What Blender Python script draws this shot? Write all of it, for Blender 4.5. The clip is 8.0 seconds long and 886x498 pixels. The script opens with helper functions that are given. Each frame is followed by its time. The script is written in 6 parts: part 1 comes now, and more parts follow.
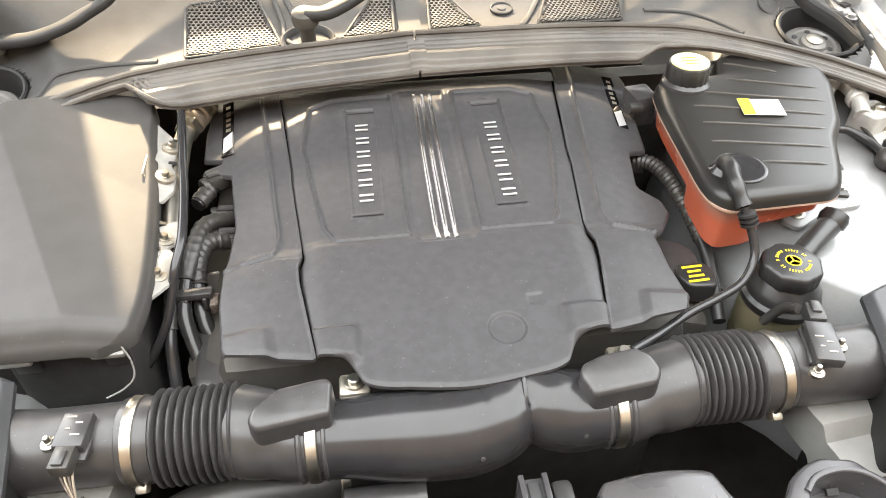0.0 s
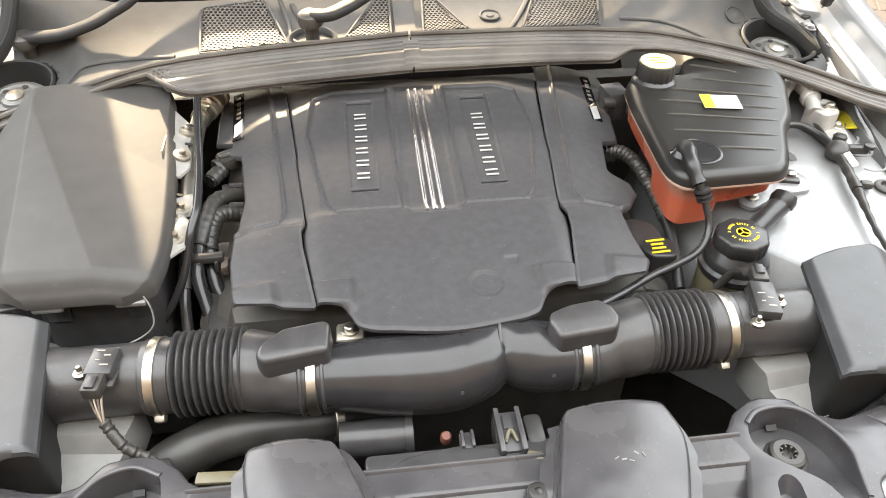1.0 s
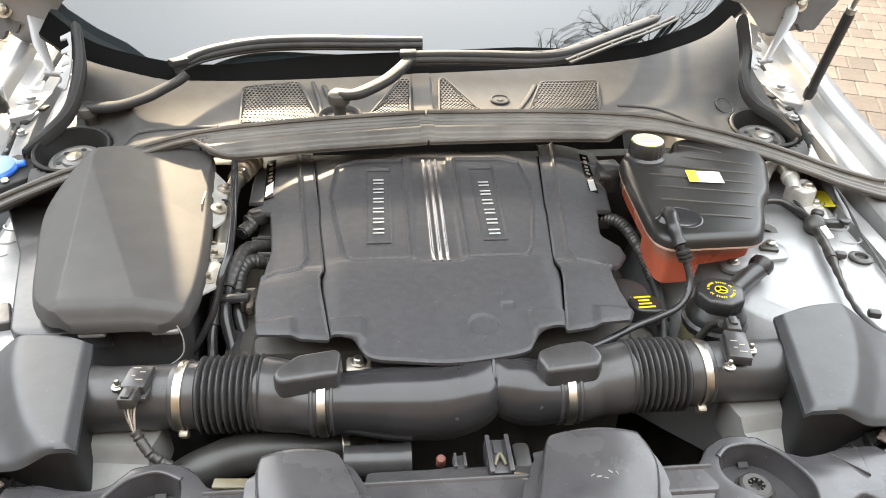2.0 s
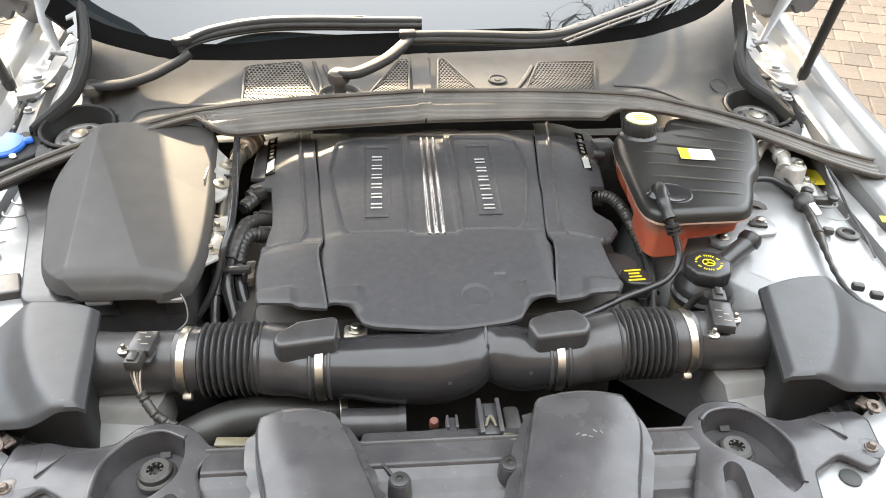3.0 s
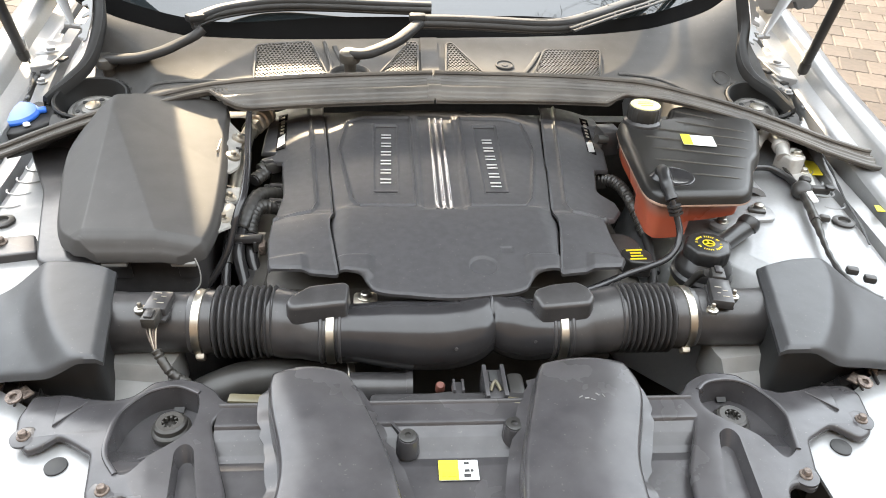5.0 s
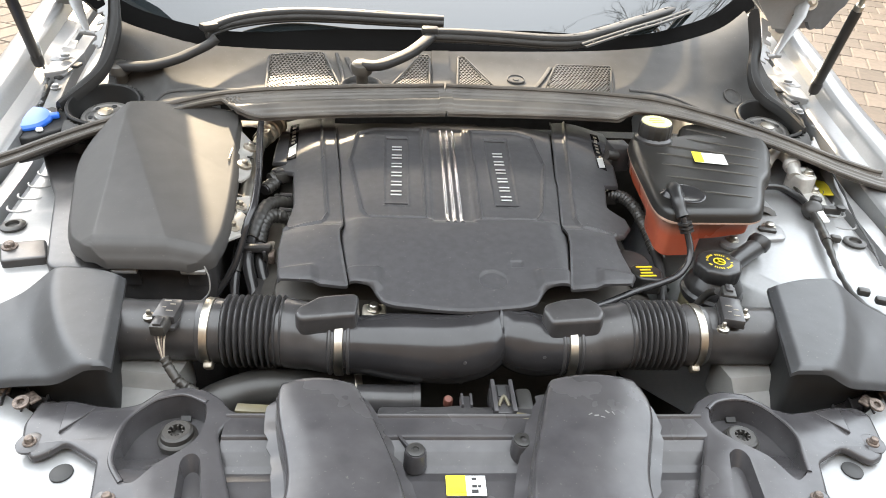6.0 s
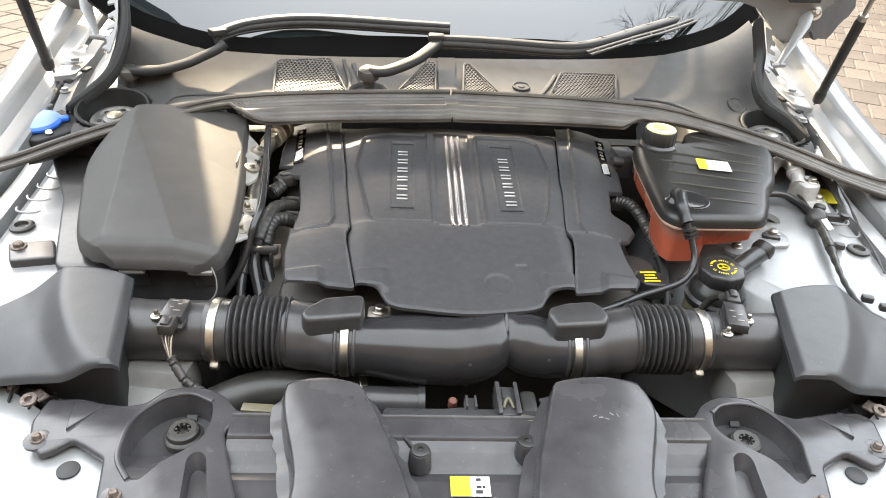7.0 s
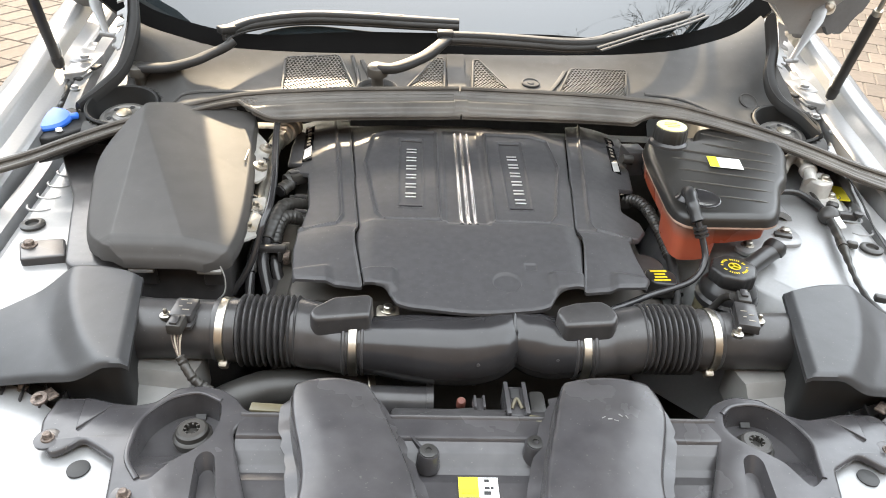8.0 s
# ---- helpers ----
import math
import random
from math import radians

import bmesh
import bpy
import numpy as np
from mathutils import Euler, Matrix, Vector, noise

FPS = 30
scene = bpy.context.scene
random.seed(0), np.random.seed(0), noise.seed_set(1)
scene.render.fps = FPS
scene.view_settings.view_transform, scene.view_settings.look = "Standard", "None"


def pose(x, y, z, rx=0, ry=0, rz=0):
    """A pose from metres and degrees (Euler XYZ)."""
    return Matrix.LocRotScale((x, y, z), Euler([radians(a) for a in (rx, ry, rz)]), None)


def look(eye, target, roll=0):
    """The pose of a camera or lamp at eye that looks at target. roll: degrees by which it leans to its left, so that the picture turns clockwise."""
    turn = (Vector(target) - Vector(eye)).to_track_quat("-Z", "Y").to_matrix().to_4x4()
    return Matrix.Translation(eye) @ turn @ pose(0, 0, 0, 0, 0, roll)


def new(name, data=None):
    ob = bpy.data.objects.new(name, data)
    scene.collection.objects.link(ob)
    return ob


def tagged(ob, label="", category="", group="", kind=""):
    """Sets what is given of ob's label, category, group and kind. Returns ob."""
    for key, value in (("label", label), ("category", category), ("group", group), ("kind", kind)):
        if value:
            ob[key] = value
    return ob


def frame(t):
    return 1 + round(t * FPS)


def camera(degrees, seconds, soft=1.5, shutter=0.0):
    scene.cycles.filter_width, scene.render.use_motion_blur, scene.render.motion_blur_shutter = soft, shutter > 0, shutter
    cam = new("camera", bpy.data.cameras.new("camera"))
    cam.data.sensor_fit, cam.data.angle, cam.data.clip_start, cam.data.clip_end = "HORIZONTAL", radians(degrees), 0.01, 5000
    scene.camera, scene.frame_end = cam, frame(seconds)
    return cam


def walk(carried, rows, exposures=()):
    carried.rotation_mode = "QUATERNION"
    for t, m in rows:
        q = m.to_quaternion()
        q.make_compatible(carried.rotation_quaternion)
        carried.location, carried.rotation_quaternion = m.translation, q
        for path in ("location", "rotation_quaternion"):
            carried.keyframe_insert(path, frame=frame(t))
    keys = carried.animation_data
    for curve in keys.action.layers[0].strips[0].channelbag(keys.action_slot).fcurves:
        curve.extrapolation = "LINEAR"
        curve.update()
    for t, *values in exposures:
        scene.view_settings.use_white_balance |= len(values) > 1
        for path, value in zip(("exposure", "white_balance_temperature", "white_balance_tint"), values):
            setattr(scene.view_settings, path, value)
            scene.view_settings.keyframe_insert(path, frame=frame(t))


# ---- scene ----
cam = camera(64.5, 8.0, soft=0.95)
PATH = [
    (0, (-0.071, -0.695, 1.327), (0.102, 0.787, -0.004), -0.7),
    (0.5, (-0.063, -0.727, 1.338), (0.141, 0.756, 0.011), 0.8),
    (1, (-0.073, -0.803, 1.337), (0.114, 0.722, 0.056), 0.2),
    (1.1, (-0.080, -0.821, 1.333), (0.110, 0.703, 0.051), 0.5),
    (1.2, (-0.084, -0.837, 1.332), (0.100, 0.697, 0.062), 1.1),
    (1.3, (-0.085, -0.855, 1.335), (0.081, 0.738, 0.136), 1.2),
    (1.4, (-0.083, -0.873, 1.342), (0.057, 0.779, 0.225), 0.8),
    (1.5, (-0.083, -0.886, 1.344), (0.055, 0.79, 0.261), 0.8),
    (1.7, (-0.076, -0.900, 1.349), (0.071, 0.783, 0.278), 0.8),
    (2.8, (-0.053, -0.931, 1.349), (0.074, 0.742, 0.262), 0.8),
    (3, (-0.055, -0.943, 1.348), (0.076, 0.72, 0.246), 0.8),
    (3.5, (-0.058, -0.949, 1.353), (0.093, 0.692, 0.219), 1.3),
    (4, (-0.061, -0.958, 1.358), (0.09, 0.664, 0.199), 1.4),
    (4.2, (-0.065, -0.966, 1.355), (0.088, 0.667, 0.211), 1.5),
    (5.3, (-0.078, -0.980, 1.330), (0.073, 0.683, 0.231), 3.3),
    (5.5, (-0.079, -0.98, 1.331), (0.074, 0.688, 0.239), 3.6),
    (6, (-0.084, -0.977, 1.333), (0.054, 0.701, 0.254), 3.6),
    (6.5, (-0.087, -0.983, 1.333), (0.046, 0.709, 0.275), 3.9),
    (7, (-0.088, -0.986, 1.329), (0.042, 0.707, 0.272), 3.9),
    (7.5, (-0.087, -0.985, 1.327), (0.031, 0.708, 0.269), 3.7),
    (8, (-0.087, -0.98, 1.333), (0.017, 0.705, 0.26), 3.5),
]
walk(cam, [(t, look(eye, target, roll)) for t, eye, target, roll in PATH],
     [(0.0, 3.45, 7950, 11), (0.5, 3.36, 7900, 11), (1.0, 3.24, 7850, 11), (1.7, 3.08, 7650, 10), (2.8, 3.0, 7500, 10), (4.2, 3.02, 7450, 10), (5.5, 2.88, 7400, 10), (8.0, 2.88, 7400, 10)])

# ---------------------------------------------------------------- world, sun
world = bpy.data.worlds.new("sky")
scene.world = world
world.use_nodes = True
wn = world.node_tree.nodes
sky = wn.new("ShaderNodeTexSky")
sky.sky_type = "NISHITA"
sky.sun_disc = False
sky.sun_elevation = radians(29.5)
sky.sun_rotation = radians(-11)
sky.altitude = 50
sky.air_density = 1.0
sky.dust_density = 1.5
wn["Background"].inputs["Strength"].default_value = 0.10
world.node_tree.links.new(sky.outputs[0], wn["Background"].inputs["Color"])
# a thin even veil of high cloud over the blue
veil = wn.new("ShaderNodeBackground")
veil.inputs["Color"].default_value = (0.87, 0.945, 1.0, 1)
veil.inputs["Strength"].default_value = 0.62
both = wn.new("ShaderNodeAddShader")
world.node_tree.links.new(wn["Background"].outputs[0], both.inputs[0])
world.node_tree.links.new(veil.outputs[0], both.inputs[1])
world.node_tree.links.new(both.outputs[0], wn["World Output"].inputs["Surface"])

sun_data = bpy.data.lights.new("sun", "SUN")
sun_data.energy = 1.12
sun_data.angle = radians(1.8)
sun_data.color = (1.0, 0.86, 0.66)
sun = new("sun", sun_data)
sun.matrix_world = look((-0.72, 3.7, 2.13), (0, 0, 0))

# ---------------------------------------------------------------- materials


def material(name, color, rough=0.5, metal=0.0, scale=30.0, vary=0.25, bump=0.0, bump_scale=400.0,
             dust=None, dust_amount=0.3, dust_scale=6.0, coat=0.0, sheen=0.0, transmission=0.0, island=0.0, specks=0.00, rough_vary=0.02, wave=0.0):
    """A surface with fine grain and larger soft stains."""
    m = bpy.data.materials.new(name)
    m.use_nodes = True
    nt = m.node_tree
    b = nt.nodes["Principled BSDF"]
    tc = nt.nodes.new("ShaderNodeTexCoord")
    n1 = nt.nodes.new("ShaderNodeTexNoise")
    n1.inputs["Scale"].default_value = scale
    n1.inputs["Detail"].default_value = 6
    nt.links.new(tc.outputs["Object"], n1.inputs["Vector"])
    n2 = nt.nodes.new("ShaderNodeTexNoise")
    n2.inputs["Scale"].default_value = dust_scale
    n2.inputs["Detail"].default_value = 4
    nt.links.new(tc.outputs["Object"], n2.inputs["Vector"])
    ramp = nt.nodes.new("ShaderNodeMapRange")
    ramp.inputs["From Min"].default_value, ramp.inputs["From Max"].default_value = 0.35, 0.65
    ramp.inputs["To Min"].default_value, ramp.inputs["To Max"].default_value = 1 - vary, 1 + vary
    nt.links.new(n1.outputs["Fac"], ramp.inputs["Value"])
    mul = nt.nodes.new("ShaderNodeMix")
    mul.data_type, mul.blend_type = "RGBA", "MULTIPLY"
    mul.inputs[0].default_value = 1.0
    mul.inputs[6].default_value = (*color, 1)
    nt.links.new(ramp.outputs[0], mul.inputs[7])
    last = mul.outputs[2]
    if dust:
        fac = nt.nodes.new("ShaderNodeMapRange")
        fac.inputs["From Min"].default_value, fac.inputs["From Max"].default_value = 0.4, 0.75
        fac.inputs["To Min"].default_value, fac.inputs["To Max"].default_value = dust_amount * 0.3, dust_amount
        nt.links.new(n2.outputs["Fac"], fac.inputs["Value"])
        mix = nt.nodes.new("ShaderNodeMix")
        mix.data_type = "RGBA"
        nt.links.new(fac.outputs[0], mix.inputs[0])
        nt.links.new(last, mix.inputs[6])
        mix.inputs[7].default_value = (*dust, 1)
        last = mix.outputs[2]
    if specks:
        n4 = nt.nodes.new("ShaderNodeTexNoise")
        n4.inputs["Scale"].default_value = 300
        n4.inputs["Detail"].default_value = 2
        nt.links.new(tc.outputs["Object"], n4.inputs["Vector"])
        sp = nt.nodes.new("ShaderNodeMapRange")
        sp.inputs["From Min"].default_value, sp.inputs["From Max"].default_value = 0.69, 0.75
        sp.inputs["To Min"].default_value, sp.inputs["To Max"].default_value = 0.0, specks
        nt.links.new(n4.outputs["Fac"], sp.inputs["Value"])
        mx = nt.nodes.new("ShaderNodeMix")
        mx.data_type = "RGBA"
        nt.links.new(sp.outputs[0], mx.inputs[0])
        nt.links.new(last, mx.inputs[6])
        mx.inputs[7].default_value = (0.36, 0.33, 0.28, 1)
        last = mx.outputs[2]
    if island:
        info = nt.nodes.new("ShaderNodeObjectInfo")
        geo = nt.nodes.new("ShaderNodeNewGeometry")
        add = nt.nodes.new("ShaderNodeMath")
        add.operation = "ADD"
        nt.links.new(info.outputs["Random"], add.inputs[0])
        nt.links.new(geo.outputs["Random Per Island"], add.inputs[1])
        frac = nt.nodes.new("ShaderNodeMath")
        frac.operation = "FRACT"
        nt.links.new(add.outputs[0], frac.inputs[0])
        hsv = nt.nodes.new("ShaderNodeHueSaturation")
        rv = nt.nodes.new("ShaderNodeMapRange")
        rv.inputs["To Min"].default_value, rv.inputs["To Max"].default_value = 1 - island, 1 + island
        nt.links.new(frac.outputs[0], rv.inputs["Value"])
        nt.links.new(rv.outputs[0], hsv.inputs["Value"])
        nt.links.new(last, hsv.inputs["Color"])
        last = hsv.outputs[0]
    nt.links.new(last, b.inputs["Base Color"])
    rr = nt.nodes.new("ShaderNodeMapRange")
    rr.inputs["From Min"].default_value, rr.inputs["From Max"].default_value = 0.3, 0.7
    rr.inputs["To Min"].default_value, rr.inputs["To Max"].default_value = max(0.02, rough - rough_vary), min(1, rough + rough_vary)
    nt.links.new(n2.outputs["Fac"], rr.inputs["Value"])
    nt.links.new(rr.outputs[0], b.inputs["Roughness"])
    b.inputs["Metallic"].default_value = metal
    b.inputs["Coat Weight"].default_value = coat
    b.inputs["Coat Roughness"].default_value = 0.06
    b.inputs["Sheen Weight"].default_value = sheen
    b.inputs["Transmission Weight"].default_value = transmission
    if bump:
        n3 = nt.nodes.new("ShaderNodeTexNoise")
        n3.inputs["Scale"].default_value = bump_scale
        n3.inputs["Detail"].default_value = 3
        nt.links.new(tc.outputs["Object"], n3.inputs["Vector"])
        bp = nt.nodes.new("ShaderNodeBump")
        bp.inputs["Strength"].default_value = bump
        bp.inputs["Distance"].default_value = 0.00012
        nt.links.new(n3.outputs["Fac"], bp.inputs["Height"])
        nt.links.new(bp.outputs[0], b.inputs["Normal"])
        if wave:
            n5 = nt.nodes.new("ShaderNodeTexNoise")
            n5.inputs["Scale"].default_value = 26
            n5.inputs["Detail"].default_value = 2
            nt.links.new(tc.outputs["Object"], n5.inputs["Vector"])
            bw = nt.nodes.new("ShaderNodeBump")
            bw.inputs["Strength"].default_value = wave
            bw.inputs["Distance"].default_value = 0.004
            nt.links.new(n5.outputs["Fac"], bw.inputs["Height"])
            nt.links.new(bw.outputs[0], bp.inputs["Normal"])
    return m


DUST = (0.20, 0.165, 0.12)
PLASTIC = material("black_plastic", (0.0385, 0.0372, 0.0382), 0.29, vary=0.15, bump=0.25, bump_scale=900, dust=DUST, dust_amount=0.03, scale=60, specks=0.14, wave=0.2)
COVER = material("cover_plastic", (0.0475, 0.0465, 0.0490), 0.46, vary=0.10, bump=0.3, bump_scale=1100, dust=DUST, dust_amount=0.012, scale=90, specks=0.15, wave=0.15)
COVER.node_tree.nodes["Principled BSDF"].inputs["Specular IOR Level"].default_value = 0.34
DUSTY = material("dusty_plastic", (0.050, 0.048, 0.045), 0.38, vary=0.15, bump=0.2, bump_scale=900, dust=DUST, dust_amount=0.18, dust_scale=5, specks=0.10)
LIDMAT = material("dusty_box_lid", (0.044, 0.042, 0.041), 0.60, vary=0.10, bump=0.2, bump_scale=900, dust=(0.13, 0.115, 0.098), dust_amount=0.14, dust_scale=4, specks=0.07)
AIRBOX = material("matt_air_box_plastic", (0.036, 0.037, 0.0395), 0.44, vary=0.12, bump=0.3, bump_scale=800, dust=DUST, dust_amount=0.03, specks=0.12, wave=0.15)
COWL = material("matt_cowl_plastic", (0.033, 0.033, 0.033), 0.66, vary=0.15, bump=0.25, bump_scale=900, dust=DUST, dust_amount=0.08, dust_scale=5, specks=0.10)
SLAM = material("grey_plastic", (0.0431, 0.0414, 0.0446), 0.26, vary=0.18, bump=0.3, bump_scale=700, dust=(0.25, 0.23, 0.2), dust_amount=0.07, dust_scale=14, specks=0.10, wave=0.2)
WIPER = material("wiper_black", (0.016, 0.016, 0.0165), 0.58, vary=0.1, bump=0.2, dust=DUST, dust_amount=0.04)
TRIM_BLACK = material("soft_black_trim", (0.012, 0.012, 0.012), 0.62, vary=0.1, bump=0.2)
GLOSS = material("glossy_black_plastic", (0.0229, 0.0225, 0.0242), 0.19, vary=0.1, bump=0.12, bump_scale=700, dust=DUST, dust_amount=0.02, specks=0.04)
PALE = material("pale_tank_flange", (0.40, 0.26, 0.20), 0.45, vary=0.08)
TANKTOP = material("satin_black_shell", (0.014, 0.0138, 0.0135), 0.36, vary=0.1, bump=0.15, dust=DUST, dust_amount=0.05)
# rib colour lighter than the shell, painting in thin highlights
TANKRIB = material("highlit_tank_rib", (0.05, 0.048, 0.045), 0.30, vary=0.1, dust=DUST, dust_amount=0.12)
HOSE = material("glossy_black_hose", (0.018, 0.018, 0.019), 0.34, bump=0.15, dust=DUST, dust_amount=0.04)
RUBBER = material("black_rubber", (0.023, 0.023, 0.023), 0.40, bump=0.2, dust=DUST, dust_amount=0.12, specks=0.06)
SEAL = material("dusty_rubber_seal", (0.054, 0.050, 0.047), 0.44, bump=0.3, dust=(0.28, 0.25, 0.21), dust_amount=0.34, dust_scale=9, specks=0.15)
DARK = material("dark_engine_metal", (0.050, 0.047, 0.043), 0.6, metal=0.3, dust=DUST, dust_amount=0.12, dust_scale=20, bump=0.4, bump_scale=120)
SILVER = material("silver_paint", (0.225, 0.231, 0.238), 0.34, metal=0.15, vary=0.03, scale=200, coat=0.25, dust=(0.42, 0.38, 0.32), dust_amount=0.16, dust_scale=5)
# silver darkened in its colour for the shade on the bonnet's corners
SILVER_SHADED = material("shaded_silver_paint", (0.085, 0.087, 0.09), 0.45, vary=0.06, scale=120, dust=(0.2, 0.18, 0.15), dust_amount=0.15)
STEEL = material("bright_steel", (0.50, 0.475, 0.42), 0.34, metal=1.0, vary=0.18, scale=50, dust=(0.3, 0.25, 0.18), dust_amount=0.2, dust_scale=40)
UNION = material("oxidised_alloy", (0.44, 0.43, 0.41), 0.42, metal=0.35, vary=0.15, scale=60, dust=(0.5, 0.46, 0.4), dust_amount=0.3, dust_scale=25)
CHROME = material("chrome_trim", (0.86, 0.86, 0.87), 0.20, metal=1.0, vary=0.05)
RUST = material("rusty_bolt", (0.135, 0.105, 0.088), 0.6, metal=0.3, vary=0.5, scale=300, bump=0.5)
ALLOY = material("cast_alloy", (0.42, 0.385, 0.33), 0.42, metal=0.7, vary=0.2, dust=(0.45, 0.36, 0.26), dust_amount=0.4, dust_scale=30)
GLASS = material("windscreen_glass", (0.012, 0.016, 0.018), 0.0, vary=0.02, rough_vary=0.0)
GLASS.node_tree.nodes["Principled BSDF"].inputs["IOR"].default_value = 1.72
FRIT = material("black_glass_band", (0.006, 0.006, 0.006), 0.55, vary=0.05, rough_vary=0.02)
FRIT.node_tree.nodes["Principled BSDF"].inputs["Specular IOR Level"].default_value = 0.0
PALEGREY = material("pale_grey_plastic", (0.21, 0.207, 0.202), 0.38, vary=0.12, bump=0.2, dust=(0.28, 0.25, 0.2), dust_amount=0.2, dust_scale=18)
TOWER = material("worn_grey_metal", (0.15, 0.148, 0.145), 0.38, metal=0.3, vary=0.15, bump=0.2, dust=(0.28, 0.25, 0.2), dust_amount=0.2, dust_scale=18)
LETTER = material("silver_lettering", (0.72, 0.72, 0.72), 0.35, metal=0.5, vary=0.05)
WHITE = material("white_label", (0.80, 0.80, 0.78), 0.5, vary=0.04)
YELLOW = material("yellow_label", (0.82, 0.70, 0.04), 0.5, vary=0.05)
CREAM = material("pale_yellow_cap", (0.80, 0.76, 0.40), 0.45, vary=0.05)
YPRINT = material("yellow_print", (0.75, 0.58, 0.03), 0.5, vary=0.05)
# near-black colour that paints the shade behind the grille mesh
MESH_SHADE = material("painted_mesh_shade", (0.004, 0.004, 0.004), 0.9, vary=0.1)
PLATE_BLACK = material("gloss_data_plate", (0.008, 0.008, 0.009), 0.15, vary=0.05)
# print black; also painted into holes, slots and gaps as their shade
INK_SHADE = material("dark_print_and_hole_shade", (0.03, 0.03, 0.03), 0.6, vary=0.1)
BLUE = material("blue_plastic", (0.018, 0.13, 0.56), 0.38, vary=0.06, scale=40)
ORANGE = material("orange_coolant_tank", (0.36, 0.070, 0.033), 0.28, vary=0.08, scale=15, dust=(0.42, 0.17, 0.12), dust_amount=0.3, dust_scale=9)
# the tank is clear above the coolant's level
ont = ORANGE.node_tree
osep = ont.nodes.new("ShaderNodeSeparateXYZ")
ont.links.new(ont.nodes["Texture Coordinate"].outputs["Object"], osep.inputs[0])
olev = ont.nodes.new("ShaderNodeMapRange")
olev.inputs["From Min"].default_value, olev.inputs["From Max"].default_value = 0.100, 0.122
ont.links.new(osep.outputs["Z"], olev.inputs["Value"])
omix = ont.nodes.new("ShaderNodeMix")
omix.data_type = "RGBA"
obsdf = ont.nodes["Principled BSDF"]
ont.links.new(obsdf.inputs["Base Color"].links[0].from_socket, omix.inputs[6])
omix.inputs[7].default_value = (0.24, 0.15, 0.12, 1)
ont.links.new(olev.outputs[0], omix.inputs[0])
ont.links.new(omix.outputs[2], obsdf.inputs["Base Color"])
OLIVE = material("olive_translucent_plastic", (0.11, 0.095, 0.058), 0.4, vary=0.2, scale=20)
BRICK = material("tan_paving_block", (0.082, 0.062, 0.048), 0.85, vary=0.18, scale=25, bump=0.8, bump_scale=90, dust=(0.14, 0.11, 0.085), dust_amount=0.5, dust_scale=3, island=0.22)
SAND = material("jointing_sand", (0.12, 0.098, 0.078), 0.95, vary=0.25, scale=60, bump=0.6, bump_scale=200)
LINER = material("bonnet_liner_felt", (0.03, 0.03, 0.03), 0.95, vary=0.2, bump=0.6, bump_scale=300)
BARK = material("tree_bark", (0.08, 0.06, 0.045), 0.9, vary=0.3, scale=20, bump=0.8, bump_scale=40)
COPPER = material("red_brown_plug", (0.12, 0.038, 0.026), 0.6, vary=0.2)
MESHMAT = material("grille_plastic", (0.05, 0.048, 0.045), 0.45, dust=DUST, dust_amount=0.3, dust_scale=20)

from mathutils.geometry import tessellate_polygon

# ---------------------------------------------------------------- building helpers
BASE = {}


def thing(name, x, y, z, label, category, group="", kind=""):
    ob = new(name)
    ob.location = (x, y, z)
    ob.empty_display_size = 0.02
    BASE[ob] = Vector((x, y, z))
    return tagged(ob, label, category, group, kind)


def part(name, bm, mat, parent, label="", sharp=38):
    """Links a bmesh in world coordinates as one mesh object under a thing or a part."""
    base = BASE[parent]
    bmesh.ops.translate(bm, verts=bm.verts, vec=-base)
    bmesh.ops.recalc_face_normals(bm, faces=bm.faces)
    me = bpy.data.meshes.new(name)
    bm.to_mesh(me)
    bm.free()
    for p in me.polygons:
        p.use_smooth = True
    me.set_sharp_from_angle(angle=radians(sharp))
    me.materials.append(mat)
    ob = new(name, me)
    ob.parent = parent
    BASE[ob] = base
    if label:
        tagged(ob, label)
    return ob


def lerp_table(table, x):
    """Linear look-up in rows of (x, value)."""
    if x <= table[0][0]:
        return table[0][1]
    for (a, va), (b, vb) in zip(table, table[1:]):
        if x <= b:
            return va + (vb - va) * (x - a) / (b - a)
    return table[-1][1]


def soft_table(table, x):
    """The same with a smooth curve through the rows."""
    xs, ys = [r[0] for r in table], [r[1] for r in table]
    if x <= xs[0]:
        return ys[0]
    if x >= xs[-1]:
        return ys[-1]
    i = max(k for k in range(len(xs) - 1) if xs[k] <= x)
    h = xs[i + 1] - xs[i]
    t = (x - xs[i]) / h
    d = [(ys[min(k + 1, len(ys) - 1)] - ys[max(k - 1, 0)]) / (xs[min(k + 1, len(xs) - 1)] - xs[max(k - 1, 0)]) for k in (i, i + 1)]
    return ((2 * t**3 - 3 * t**2 + 1) * ys[i] + (t**3 - 2 * t**2 + t) * h * d[0] + (-2 * t**3 + 3 * t**2) * ys[i + 1] + (t**3 - t**2) * h * d[1])


def smooth(a, b, x):
    t = min(1, max(0, (x - a) / (b - a)))
    return t * t * (3 - 2 * t)


def bumped(x, a, b, soft):
    """1 between a and b, 0 outside, with soft flanks."""
    return smooth(a - soft, a + soft, x) * (1 - smooth(b - soft, b + soft, x))


